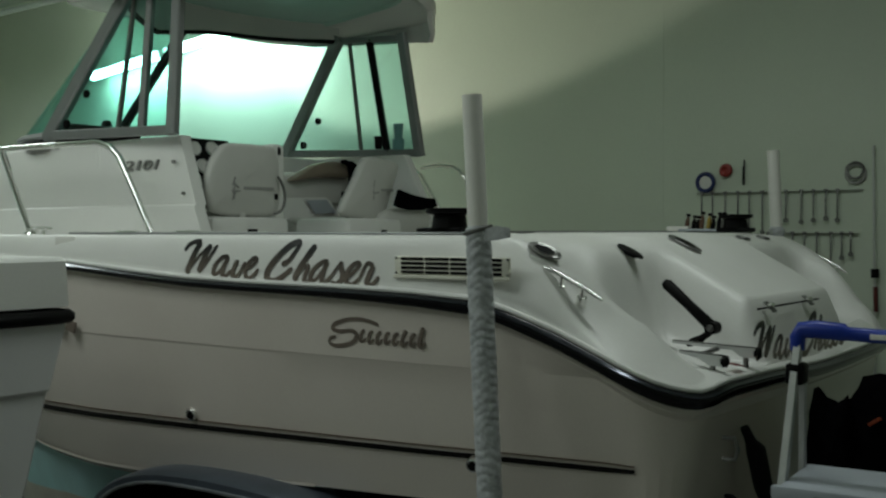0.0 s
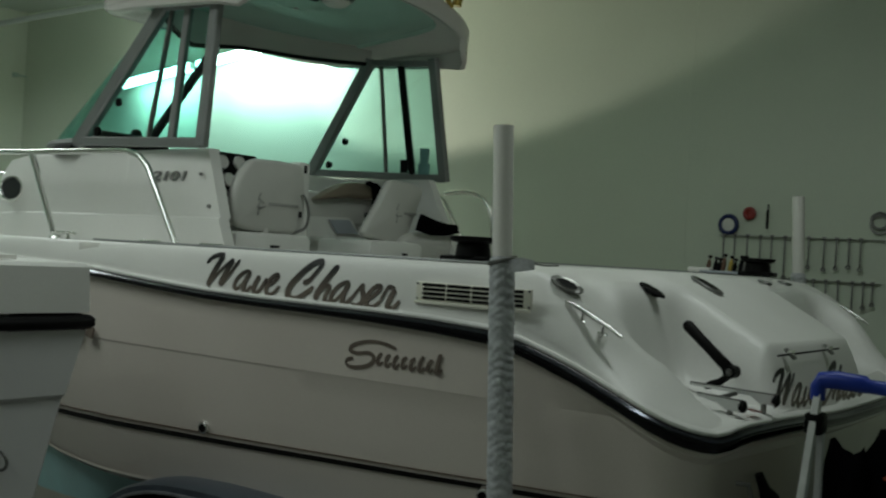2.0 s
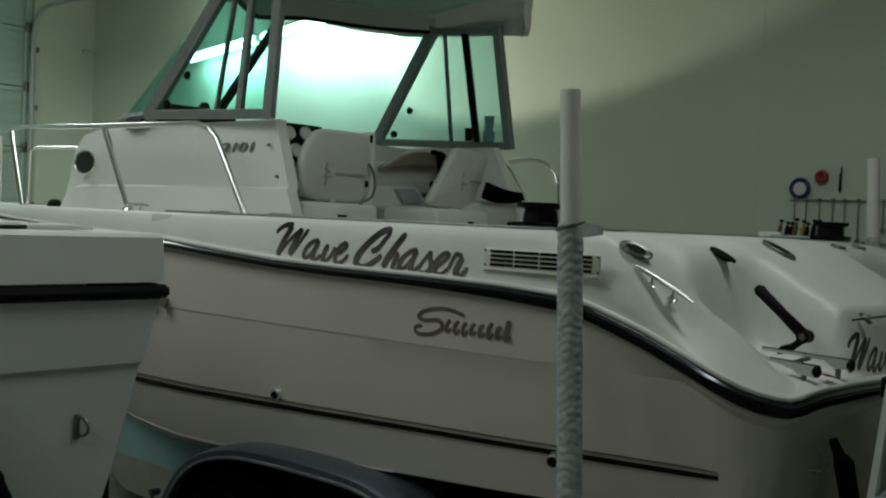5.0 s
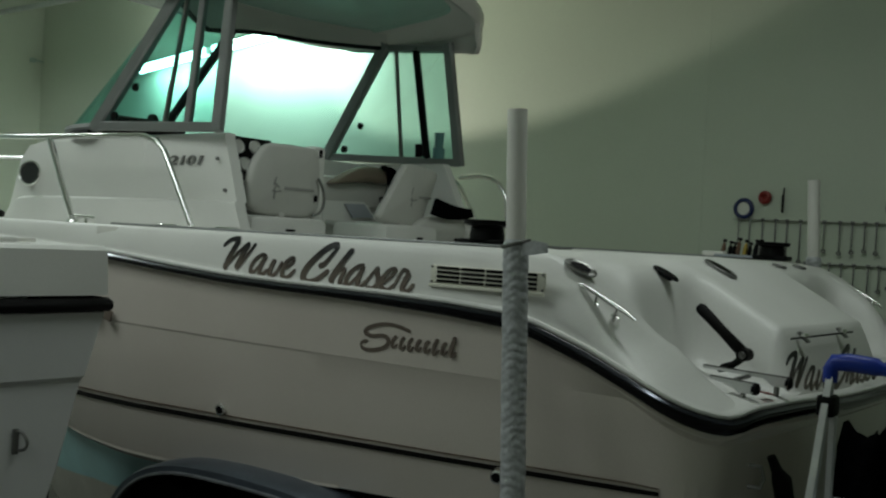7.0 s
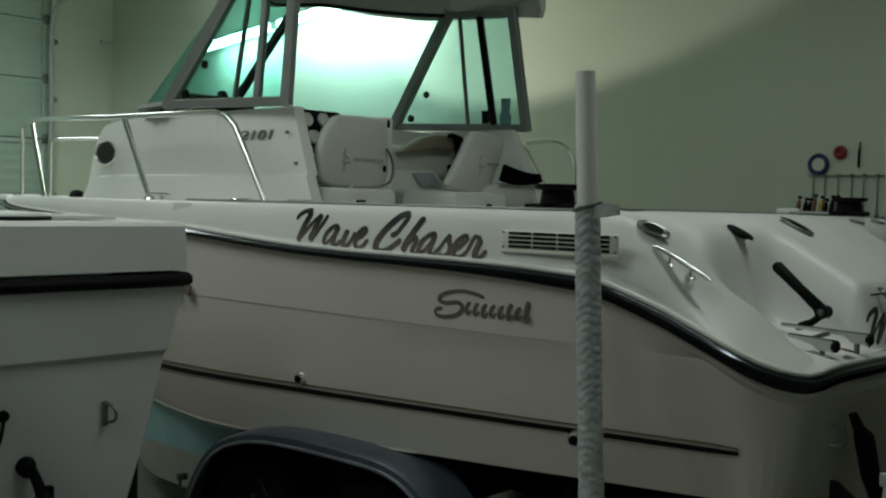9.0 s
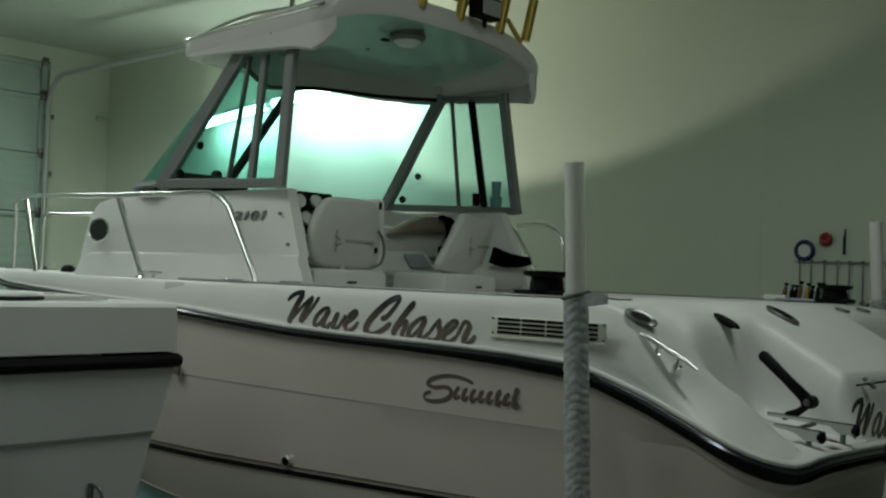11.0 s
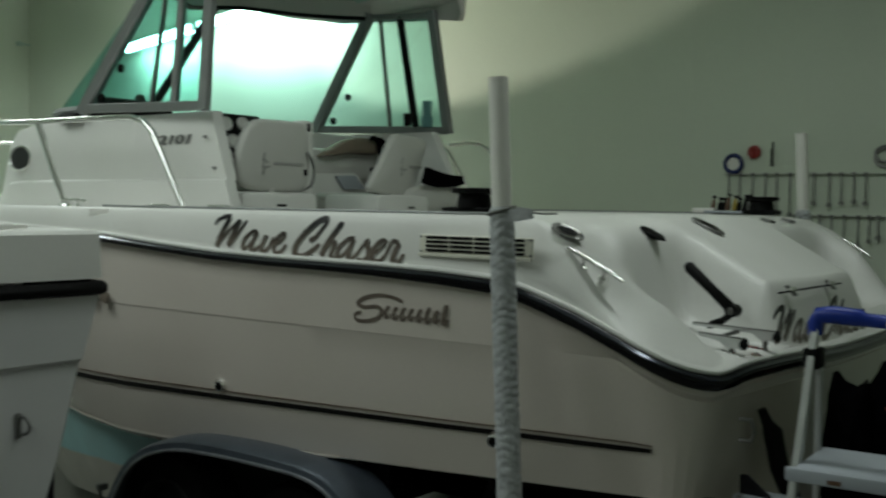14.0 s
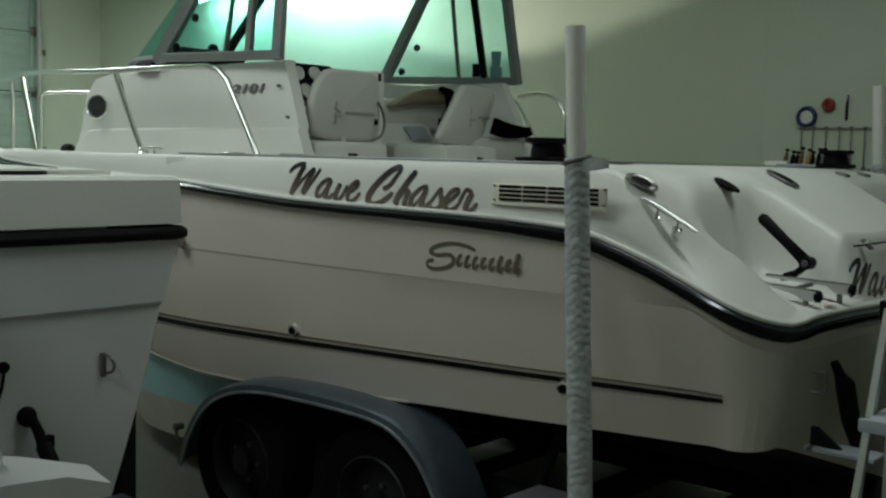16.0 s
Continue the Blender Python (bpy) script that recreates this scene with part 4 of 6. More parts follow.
def stroke(s, pts, wide, scale=1.0, proud=0.0):
    """One pen stroke with round ends: full on the way down, lighter on the way up. Places in millimetres."""
    line = curve([(u * scale / 1000, v * scale / 1000, 0) for u, v in pts], 7)
    d = [0.0]
    for a, b in zip(line, line[1:]):
        d.append(d[-1] + (b - a).length)
    rows, cap = [], wide * scale * 0.5
    for i, p in enumerate(line):
        t = (line[min(i + 1, len(line) - 1)] - line[max(i - 1, 0)]).normalized()
        end = min(d[i], d[-1] - d[i], cap) / cap
        w = cap * (0.86 - 0.22 * t.y) * math.sqrt(max(0.06, 1 - (1 - end) ** 2))
        n = Vector((-t.y, t.x, 0)) * w
        rows.append([p + n, p + n + Vector((0, 0, 0.0016 + proud)), p - n + Vector((0, 0, 0.0016 + proud)), p - n])
    s.grid(rows, close_v=True)


# brush script: pen strokes of each letter in millimetres from the start of the name
SCRIPT = {
    "Wave": (
        (20, [(22, 92), (37, 112), (67, 126), (97, 129), (110, 124)]), (21, [(109, 127), (82, 78), (56, 25), (46, 4)]), (15, [(44, 4), (83, 42), (132, 88), (169, 118)]), (20, [(171, 116), (152, 80), (127, 30), (119, 9)]), (17, [(120, 8), (153, 42), (188, 85), (207, 116)]),
        (14, [(280, 73), (250, 70), (214, 42), (203, 11), (220, 4), (251, 30), (280, 68)]), (16, [(282, 72), (261, 35), (256, 3), (271, -4), (300, 20)]),
        (16, [(335, 60), (318, 30), (313, 3), (328, -5), (353, 16), (375, 54)]),
        (14, [(376, 24), (411, 38), (436, 60), (425, 70), (396, 51), (380, 17), (391, -6), (421, 2), (449, 29)]),
    ),
    "Chaser": (
        (22, [(566, 48), (596, 58), (629, 96), (644, 121), (633, 130), (594, 115), (544, 75), (504, 32), (494, 2), (513, -14), (551, -9), (597, 17), (622, 36)]),
        (20, [(724, 120), (689, 75), (651, 24), (635, -10)]), (14, [(635, -8), (665, 27), (692, 45), (700, 36), (688, 13), (684, -9), (700, -14), (724, 5)]),
        (14, [(793, 64), (762, 57), (726, 29), (714, -1), (731, -8), (763, 20), (791, 60)]), (16, [(792, 62), (774, 21), (771, -9), (786, -14), (812, 11)]),
        (13, [(798, -10), (831, 31), (859, 64)]), (16, [(859, 63), (856, 44), (866, 21), (863, -3), (840, -17), (814, -11)]),
        (14, [(876, 5), (908, 20), (942, 50), (932, 60), (906, 47), (884, 17), (889, -11), (917, -14), (947, 8)]),
        (14, [(946, 6), (970, 53), (983, 58), (1004, 50)]), (16, [(1006, 50), (991, 24), (980, -5), (992, -15), (1010, -10), (1031, 15)]),
    ),
}


def script_letter(word, k, scale=1.0):
    s = Shape()
    for i in LETTERS[word][k]:
        wide, pts = SCRIPT[word][i]
        stroke(s, pts, wide * 1.25 / 1000, scale, 0.0002 * i)
    return s.mesh(word[k])


# the strokes that make each letter
LETTERS = {"Wave": ((0, 1, 2, 3, 4), (5, 6), (7,), (8,)), "Chaser": ((0,), (1, 2), (3, 4), (5, 6), (7,), (8, 9))}
for text in SCRIPT:
    for k, sign in enumerate(text):
        me = script_letter(text, k)
        me.transform(Matrix.Translation((-2.11, -1.253, 1.45)) @ RX)
        lay_on_topside(me)
        part("letter", me, FADE, boat, "black-to-bronze brush-script letter " + sign)
TZ = Matrix.Rotation(radians(90), 4, "Z")
for text in SCRIPT:
    for k, sign in enumerate(text):
        me = script_letter(text, k, 0.93)
        me.transform(Matrix.Translation((0.052, -0.755, 1.198)) @ TZ @ RX)
        for v in me.vertices:
            v.co.x += 0.004 - 0.03 * abs(v.co.y) ** 2
        part("letter", me, FADE_AFT, boat, "black-to-bronze brush-script letter " + sign)
# the maker's mark in plain shapes: a swoosh, then a row of slanting bars
s = Shape()
stroke(s, [(238, 37), (199, 48), (147, 54), (94, 49), (41, 33), (24, 14), (55, 5), (108, 11), (132, -1), (123, -23), (83, -41), (30, -48), (2, -40), (6, -23), (35, -14)], 0.0165)
me = s.mesh("mark")
ON_HULL = Matrix.Translation((-1.33, -1.2345, 1.26)) @ Matrix.Rotation(radians(98), 4, "X")
me.transform(ON_HULL)
part("maker_mark", me, LETTER, boat, "bronze swoosh of the maker's mark")
for k in range(8):
    u = 146 + 37 * k
    tall = (17, 15, 15, 14, 14, 25, 16, 40)[k]
    s = Shape()
    stroke(s, [(u + 26, tall), (u + 10, 2), (u + 3, -22 - k % 3 * 2), (u + 14, -25 - k % 3 * 2), (u + 27, -12)], 0.0125 if k < 7 else 0.015, 1.0, 0.0002 * k)
    me = s.mesh("bar")
    me.transform(ON_HULL)
    part("decal_bar", me, LETTER, boat)

# drain fittings, transom gear
for x, z in ((-2.142, 0.872), (-0.752, 0.846)):
    y = -1.166 if x < -1 else -1.156
    f = part("drain_fitting", Shape().turn([(0.0, 0.010), (0.015, 0.010), (0.017, 0.018), (0.024, 0.014), (0.028, 0.0), (0.028, -0.03)], (x, y, z), (0.25, -1, -0.15), 18), CHROME, boat, "oval chrome drain fitting")
    part("hole", Shape().turn([(0.0, 0.0165), (0.016, 0.0165)], (x, y, z), (0.25, -1, -0.15), 14), MATTE, f)
# trim tab and its black ram at the transom's near corner, and a tie-down ring
tab = part("trim_tab", Shape().box((0.10, -0.855, 0.735), (0.22, 0.11, 0.014), 0.004), TRAY, boat, "pale painted trim tab plate")
part("ram", Shape().tube([(0.03, -0.79, 1.0), (0.045, -0.775, 0.955), (0.055, -0.755, 0.925), (0.06, -0.70, 0.80), (0.08, -0.63, 0.68)], [0.014, 0.018, 0.032, 0.031, 0.029], 12), MATTE, tab, "black trim tab ram")
part("tab_hinge", Shape().tube([(0.01, -0.91, 0.735), (0.01, -0.80, 0.735)], 0.010, 8), STEEL, tab)
part("tab_bracket", Shape().prism([(0.0, 0.74), (0.10, 0.74), (0.02, 0.80), (0.0, 0.80)], 0.02, Matrix.Translation((0.0, -0.86, 0)) @ RX), FRAME, tab)
part("tie_ring", Shape().tube([(0.01, -0.92, 0.92), (0.045, -0.91, 0.92), (0.055, -0.91, 0.95), (0.045, -0.91, 0.985), (0.01, -0.92, 0.985)], 0.007, 8), STEEL, boat)
# boarding ladder rails on the near well, with end caps
lad = part("boarding_ladder", Shape().tube([(-0.09, -0.87, 1.226), (-0.09, -0.71, 1.232)], 0.008, 8), STEEL, boat, "folded boarding ladder with two tapered rails")
for y, x0, x1 in ((-0.88, -0.143, -0.002), (-0.70, -0.247, 0.037)):
    z = 1.240 if y < -0.8 else 1.250
    side = [(x0, z), (x1, z - 0.009), (x1, z - 0.041), (x1 - 0.045, z - 0.040), (x1 - 0.075, z - 0.018), (x0, z - 0.008)]
    part("ladder_rail", Shape().prism(side, 0.034, Matrix.Translation((0, y + 0.017, 0)) @ RX), LEGS, lad)
    part("rail_strip", Shape().box(((x0 + x1) / 2, y - 0.01, z - 0.0025), (x1 - x0, 0.016, 0.004), 0.001, Matrix.Rotation(radians(3.2 if y < -0.8 else 1.8), 4, "Y")), STEEL, lad)
    part("end_cap", Shape().tube([(x1 - 0.004, y, z - 0.025), (x1 + 0.010, y, z - 0.026), (x1 + 0.014, y, z - 0.026)], [0.020, 0.019, 0.013], 14), MATTE, lad)
    part("leg", Shape().box((x1 - 0.036, y, z - 0.056), (0.014, 0.020, 0.05), 0.004), STEEL, lad)
part("warning_tag", Shape().box((0.01, -0.80, 1.196), (0.03, 0.06, 0.003), 0.001, Matrix.Rotation(radians(-12), 4, "X")), RED, lad)
armt = part("ladder_arm", Shape().tube([(-0.283, -0.70, 1.446), (-0.273, -0.70, 1.438), (-0.19, -0.70, 1.367), (-0.111, -0.70, 1.299), (-0.101, -0.70, 1.291)], [0.012, 0.0195, 0.0175, 0.0205, 0.012], 14), MATTE, boat, "black hinged grab arm")
part("pivot", Shape().tube([(-0.111, -0.725, 1.299), (-0.111, -0.675, 1.299)], 0.0215, 14), MATTE, armt)
part("pivot_bolt", Shape().turn([(0.0, 0.004), (0.006, 0.004), (0.009, 0.001), (0.011, 0.004), (0.013, 0.0)], (-0.111, -0.725, 1.299), (0, -1, 0), 14), STEEL, armt)
part("link", Shape().tube([(-0.115, -0.70, 1.29), (-0.15, -0.70, 1.262), (-0.183, -0.70, 1.248), (-0.2, -0.70, 1.238)], [0.012, 0.012, 0.014, 0.008], 8), MATTE, armt)
# hatch seam and its two hinges on the boxed middle
part("hatch_seam", Shape().box((-0.016, -0.215, 1.355), (0.005, 0.66, 0.006)), MATTE, boat)
for y in (-0.425, -0.01):
    h = part("hatch_hinge", Shape().box((-0.016, y, 1.356), (0.05, 0.034, 0.008), 0.003, Matrix.Rotation(radians(42), 4, "Y")), STEEL, boat, "small steel hatch hinge")
    part("knuckle", Shape().tube([(-0.012, y - 0.02, 1.361), (-0.012, y + 0.02, 1.361)], 0.008, 8), CHROME, h)

# helm: dash with dials, two bucket seats, a bench and the strap on it
dash = part("helm_console", Shape().box((-3.0, -0.50, 1.76), (0.38, 0.62, 0.42), 0.03), GEL, boat)
panel = part("dash_panel", Shape().box((-2.79, -0.52, 1.965), (0.03, 0.32, 0.22), 0.01, Matrix.Rotation(radians(-14), 4, "Y")), MATTE, dash, "black dash panel with white dials")
for y, z in ((-0.60, 2.02), (-0.49, 2.025), (-0.57, 1.935), (-0.46, 1.93), (-0.63, 1.87)):
    part("dial", Shape().turn([(0.0, 0.006), (0.029, 0.006), (0.034, 0.012), (0.036, 0.0)], (-2.772 - (z - 1.965) * 0.25, y, z), (1, 0, 0.24), 18), DIAL, panel)
part("cabin_bulkhead", Shape().box((-3.2, 0.0, 1.5), (0.04, 1.7, 1.1), 0.01), GEL, boat)


def helm_seat(outline, x, mark, hinge_y):
    """A bucket seat seen from behind: padded shell, printed mark, hinge and pedestal."""
    ys, zs = [q[0] for q in outline], [q[1] for q in outline]
    cy, low = sum(ys) / len(ys), min(zs)
    seat = part("helm_seat", pad_shape(outline, x, 0.055), SEAT, boat, "white vinyl bucket seat with a rounded back", smooth=75)
    seam = [(a[0] * 0.5 + b[0] * 0.5, a[1] * 0.5 + b[1] * 0.5) for a, b in zip(outline, outline[1:] + outline[:1])]
    part("piping", Shape().tube([(x + 0.02, cy + (y - cy) * 1.005, z) for y, z in seam], 0.005, 6, closed=True), PRINT, seat)
    y0, y1, z0 = mark
    m = Shape()
    m.box((x + 0.0735, (y0 + 0.09 + y1) / 2, z0 + 0.004), (0.004, y1 - y0 - 0.09, 0.014), 0.001)
    for dy, dz, a in ((0.0, 0.0, 55), (0.012, 0.016, -35), (0.02, -0.014, 10), (0.0, -0.03, 80), (0.0, 0.034, 70)):
        m.box((x + 0.0725, y0 + 0.03 + dy, z0 + dz), (0.004, 0.042, 0.009), 0.001, Matrix.Rotation(radians(a), 4, "X"))
    part("maker_mark", m, PRINT, seat, "small grey plain mark")
    part("hinge", Shape().box((x + 0.03, hinge_y, low - 0.02), (0.05, 0.035, 0.09), 0.006), SEAT, seat)
    part("cushion", Shape().box((x - 0.24, cy, low - 0.03), (0.44, (max(ys) - min(ys)) * 0.9, 0.11), 0.04), SEAT, seat)
    part("pedestal", Shape().turn([(0.16, -0.72), (0.15, -0.68), (0.05, -0.64), (0.045, -0.1)], (x - 0.2, cy, low), (0, 0, 1), 18), STEEL, seat)
    return seat


driver = helm_seat([(-0.745, 1.688), (-0.772, 1.77), (-0.768, 1.88), (-0.725, 1.97), (-0.665, 2.028), (-0.59, 2.028), (-0.37, 2.035), (-0.318, 2.02), (-0.30, 1.86), (-0.305, 1.73), (-0.34, 1.684)], -2.545, (-0.66, -0.375, 1.818), -0.56)
part("grab_handle", Shape().tube(curve([(-2.48, -0.34, 1.885), (-2.47, -0.325, 1.855), (-2.465, -0.312, 1.815), (-2.465, -0.308, 1.765), (-2.47, -0.325, 1.72), (-2.485, -0.36, 1.70)]), 0.007, 8), STEEL, driver, "dull steel grab handle")
part("handle_foot", Shape().box((-2.478, -0.352, 1.785), (0.014, 0.014, 0.03), 0.004), MATTE, driver)
helm_seat([(0.125, 1.70), (0.16, 1.76), (0.245, 1.87), (0.32, 1.99), (0.35, 2.02), (0.46, 2.018), (0.60, 2.005), (0.635, 1.985), (0.61, 1.92), (0.50, 1.70), (0.475, 1.668), (0.31, 1.682)], -2.545, (0.35, 0.545, 1.838), 0.33)
part("door_post", Shape().box((-2.60, -0.262, 1.67), (0.10, 0.085, 0.76), 0.02), GEL, boat, "white moulded post beside the helm seat")
part("latch", Shape().box((-2.548, -0.262, 2.015), (0.012, 0.018, 0.04), 0.005), MATTE, boat, "small black door latch")
# companion bench: white moulding under a tan bolster, with a dark strap across it
bench = part("companion_bench", Shape().box((-3.05, 0.50, 1.86), (0.14, 0.66, 0.18), 0.05), SEAT, boat, "white vinyl bench with tan top")
part("tan_top", pad_shape([(0.20, 1.89), (0.30, 1.935), (0.40, 1.985), (0.50, 2.018), (0.62, 2.025), (0.78, 2.01), (0.84, 1.96), (0.70, 1.925), (0.47, 1.926), (0.33, 1.905)], -3.02, 0.09, 0.015, 2), TAN, bench, "tan vinyl bolster", smooth=75)
part("strap", Shape().tube(curve([(-2.90, 0.62, 2.022), (-2.895, 0.665, 2.0), (-2.89, 0.675, 1.93), (-2.89, 0.655, 1.86), (-2.89, 0.62, 1.765)]), [0.016] * 5 + [0.02] * 12, 8), CLOTH, bench, "black hanging strap")
part("strap", Shape().tube([(-2.90, 0.60, 2.02), (-2.895, 0.68, 2.012), (-2.89, 0.80, 1.955)], [0.012, 0.016, 0.013], 8), CLOTH, bench, "black strap end over the bolster")
part("pull_ring", Shape().box((-2.90, 0.625, 1.80), (0.03, 0.05, 0.10), 0.012), CLOTH, bench)
# moulded step and locker below it
step = part("step_mould", Shape().prism([(0.17, 1.80), (0.50, 1.812), (0.545, 1.79), (0.66, 1.66), (0.66, 1.50), (0.17, 1.50)], 0.10, Matrix.Translation((-3.04, 0, 0)) @ Matrix.Rotation(radians(90), 4, "Z") @ RX), GEL, boat, "white moulded cabin step")
part("tread_pad", Shape().prism([(0.33, 1.79), (0.49, 1.797), (0.575, 1.72), (0.40, 1.715)], 0.012, Matrix.Translation((-2.932, 0, 0)) @ Matrix.Rotation(radians(90), 4, "Z") @ RX), TRAY, step, "grey non-slip tread")
part("step_cushion", pad_shape([(0.15, 1.70), (0.45, 1.685), (0.62, 1.70), (0.60, 1.64), (0.42, 1.622), (0.15, 1.64)], -2.90, 0.12, 0.02, 2), SEAT, boat, "low white vinyl cushion", smooth=75)
part("seat_box", Shape().box((-2.61, 0.33, 1.315), (0.40, 0.44, 0.74), 0.03), GEL, boat)
part("seat_box", Shape().box((-2.645, -0.53, 1.315), (0.38, 0.50, 0.74), 0.03), GEL, boat)
part("slot", Shape().box((-2.436, -0.55, 1.622), (0.008, 0.06, 0.012), 0.002), MATTE, boat)
part("slot", Shape().box((-2.386, 0.36, 1.617), (0.008, 0.045, 0.012), 0.002), MATTE, boat)
part("aft_cushion", pad_shape([(0.40, 1.72), (0.42, 1.60), (0.86, 1.60), (0.87, 1.74), (0.62, 1.75)], -2.52, 0.08, 0.02, 2), SEAT, boat, "white vinyl cushion by the far side", smooth=75)
pad = part("dash_pad", Shape().box((-3.82, -0.43, 2.12), (0.26, 0.46, 0.15), 0.03), MATTE, boat, "black padded dash top")
part("compass", Shape().turn([(0.032, 0.0), (0.032, 0.02), (0.027, 0.036), (0.014, 0.046), (0.0, 0.048)], (-3.8, -0.36, 2.19), (0, 0, 1), 18), MATTE, pad)
pouch = Shape().prism([(0.514, 1.843), (0.58, 1.828), (0.668, 1.812), (0.76, 1.803), (0.838, 1.802), (0.846, 1.78), (0.862, 1.757), (0.80, 1.744), (0.72, 1.734), (0.62, 1.731), (0.54, 1.742), (0.478, 1.755)], 0.02, Matrix.Translation((-2.42, 0, 0)) @ Matrix.Rotation(radians(90), 4, "Z") @ RX)
part("mesh_pouch", pouch, CLOTH, boat, "black cloth pouch on the seat side")
part("cup", Shape().turn([(0.0, 0.0), (0.022, 0.0), (0.026, 0.075), (0.0, 0.075)], (-2.79, 0.80, 2.10), (0, 0, 1), 14), MATTE, boat, "short dark cup")
part("cup_holder", Shape().turn([(0.034, 0.0), (0.036, 0.06), (0.03, 0.06), (0.028, 0.01)], (-2.64, 0.80, 2.09), (0, 0, 1), 16).turn([(0.022, 0.05), (0.03, 0.15), (0.0, 0.15)], (-2.64, 0.80, 2.09), (0, 0, 1), 12), material("teal_tumbler", (0.12, 0.28, 0.27), 0.4), boat, "dark teal tumbler in its holder")


def rod_mount(x, y):
    """A black swivel mount on the gunwale."""
    o = thing("rod_mount", "black plastic swivel mount clamped on the gunwale", "mount", (x, y, GUN + 0.004), group="gunwale mounts")
    part("base", Shape().box((0, 0, 0.011), (0.17, 0.10, 0.022), 0.006), MATTE, o)
    part("body", Shape().turn([(0.062, 0.02), (0.058, 0.05), (0.055, 0.066), (0.082, 0.072), (0.084, 0.088), (0.0, 0.09)], (0, 0, 0), (0, 0, 1), 20), MATTE, o)
    part("lug", Shape().box((-0.10, 0, 0.012), (0.06, 0.04, 0.016), 0.004), MATTE, o)
    return o


rod_mount(-0.90, -1.09)
rod_mount(-0.73, 1.12)

# plain bars where the maker's decal runs along the bow
for x, w in ((-3.36, 0.10), (-3.22, 0.08), (-3.10, 0.08), (-2.98, 0.07), (-2.87, 0.07)):
    y = -(lerp(BEAM, x) - 0.005 - 0.055 * smooth(-2.6, -6.4, x))
    part("decal_bar", Shape().box((x, y - 0.004, 1.20), (w, 0.012, 0.05), 0.003, Matrix.Rotation(radians(14), 4, "Y")), LETTER, boat)
part("windlass", Shape().turn([(0.055, 0.0), (0.05, 0.03), (0.03, 0.05), (0.0, 0.055)], (-5.9, -0.08, 1.60), (0, 0, 1), 16), MATTE, boat, "small black deck windlass")
part("scupper", Shape().box((-2.93, -1.215, 1.572), (0.15, 0.012, 0.05), 0.004), PVC, boat)

# ---- the trailer under it ----
def smooth_line(pts, times=2):
    """Cuts the corners of a line."""
    for _ in range(times):
        out = [pts[0]]
        for (a, b), (c, d) in zip(pts, pts[1:]):
            out += [(a * 0.75 + c * 0.25, b * 0.75 + d * 0.25), (a * 0.25 + c * 0.75, b * 0.25 + d * 0.75)]
        pts = out + [pts[-1]]
    return pts


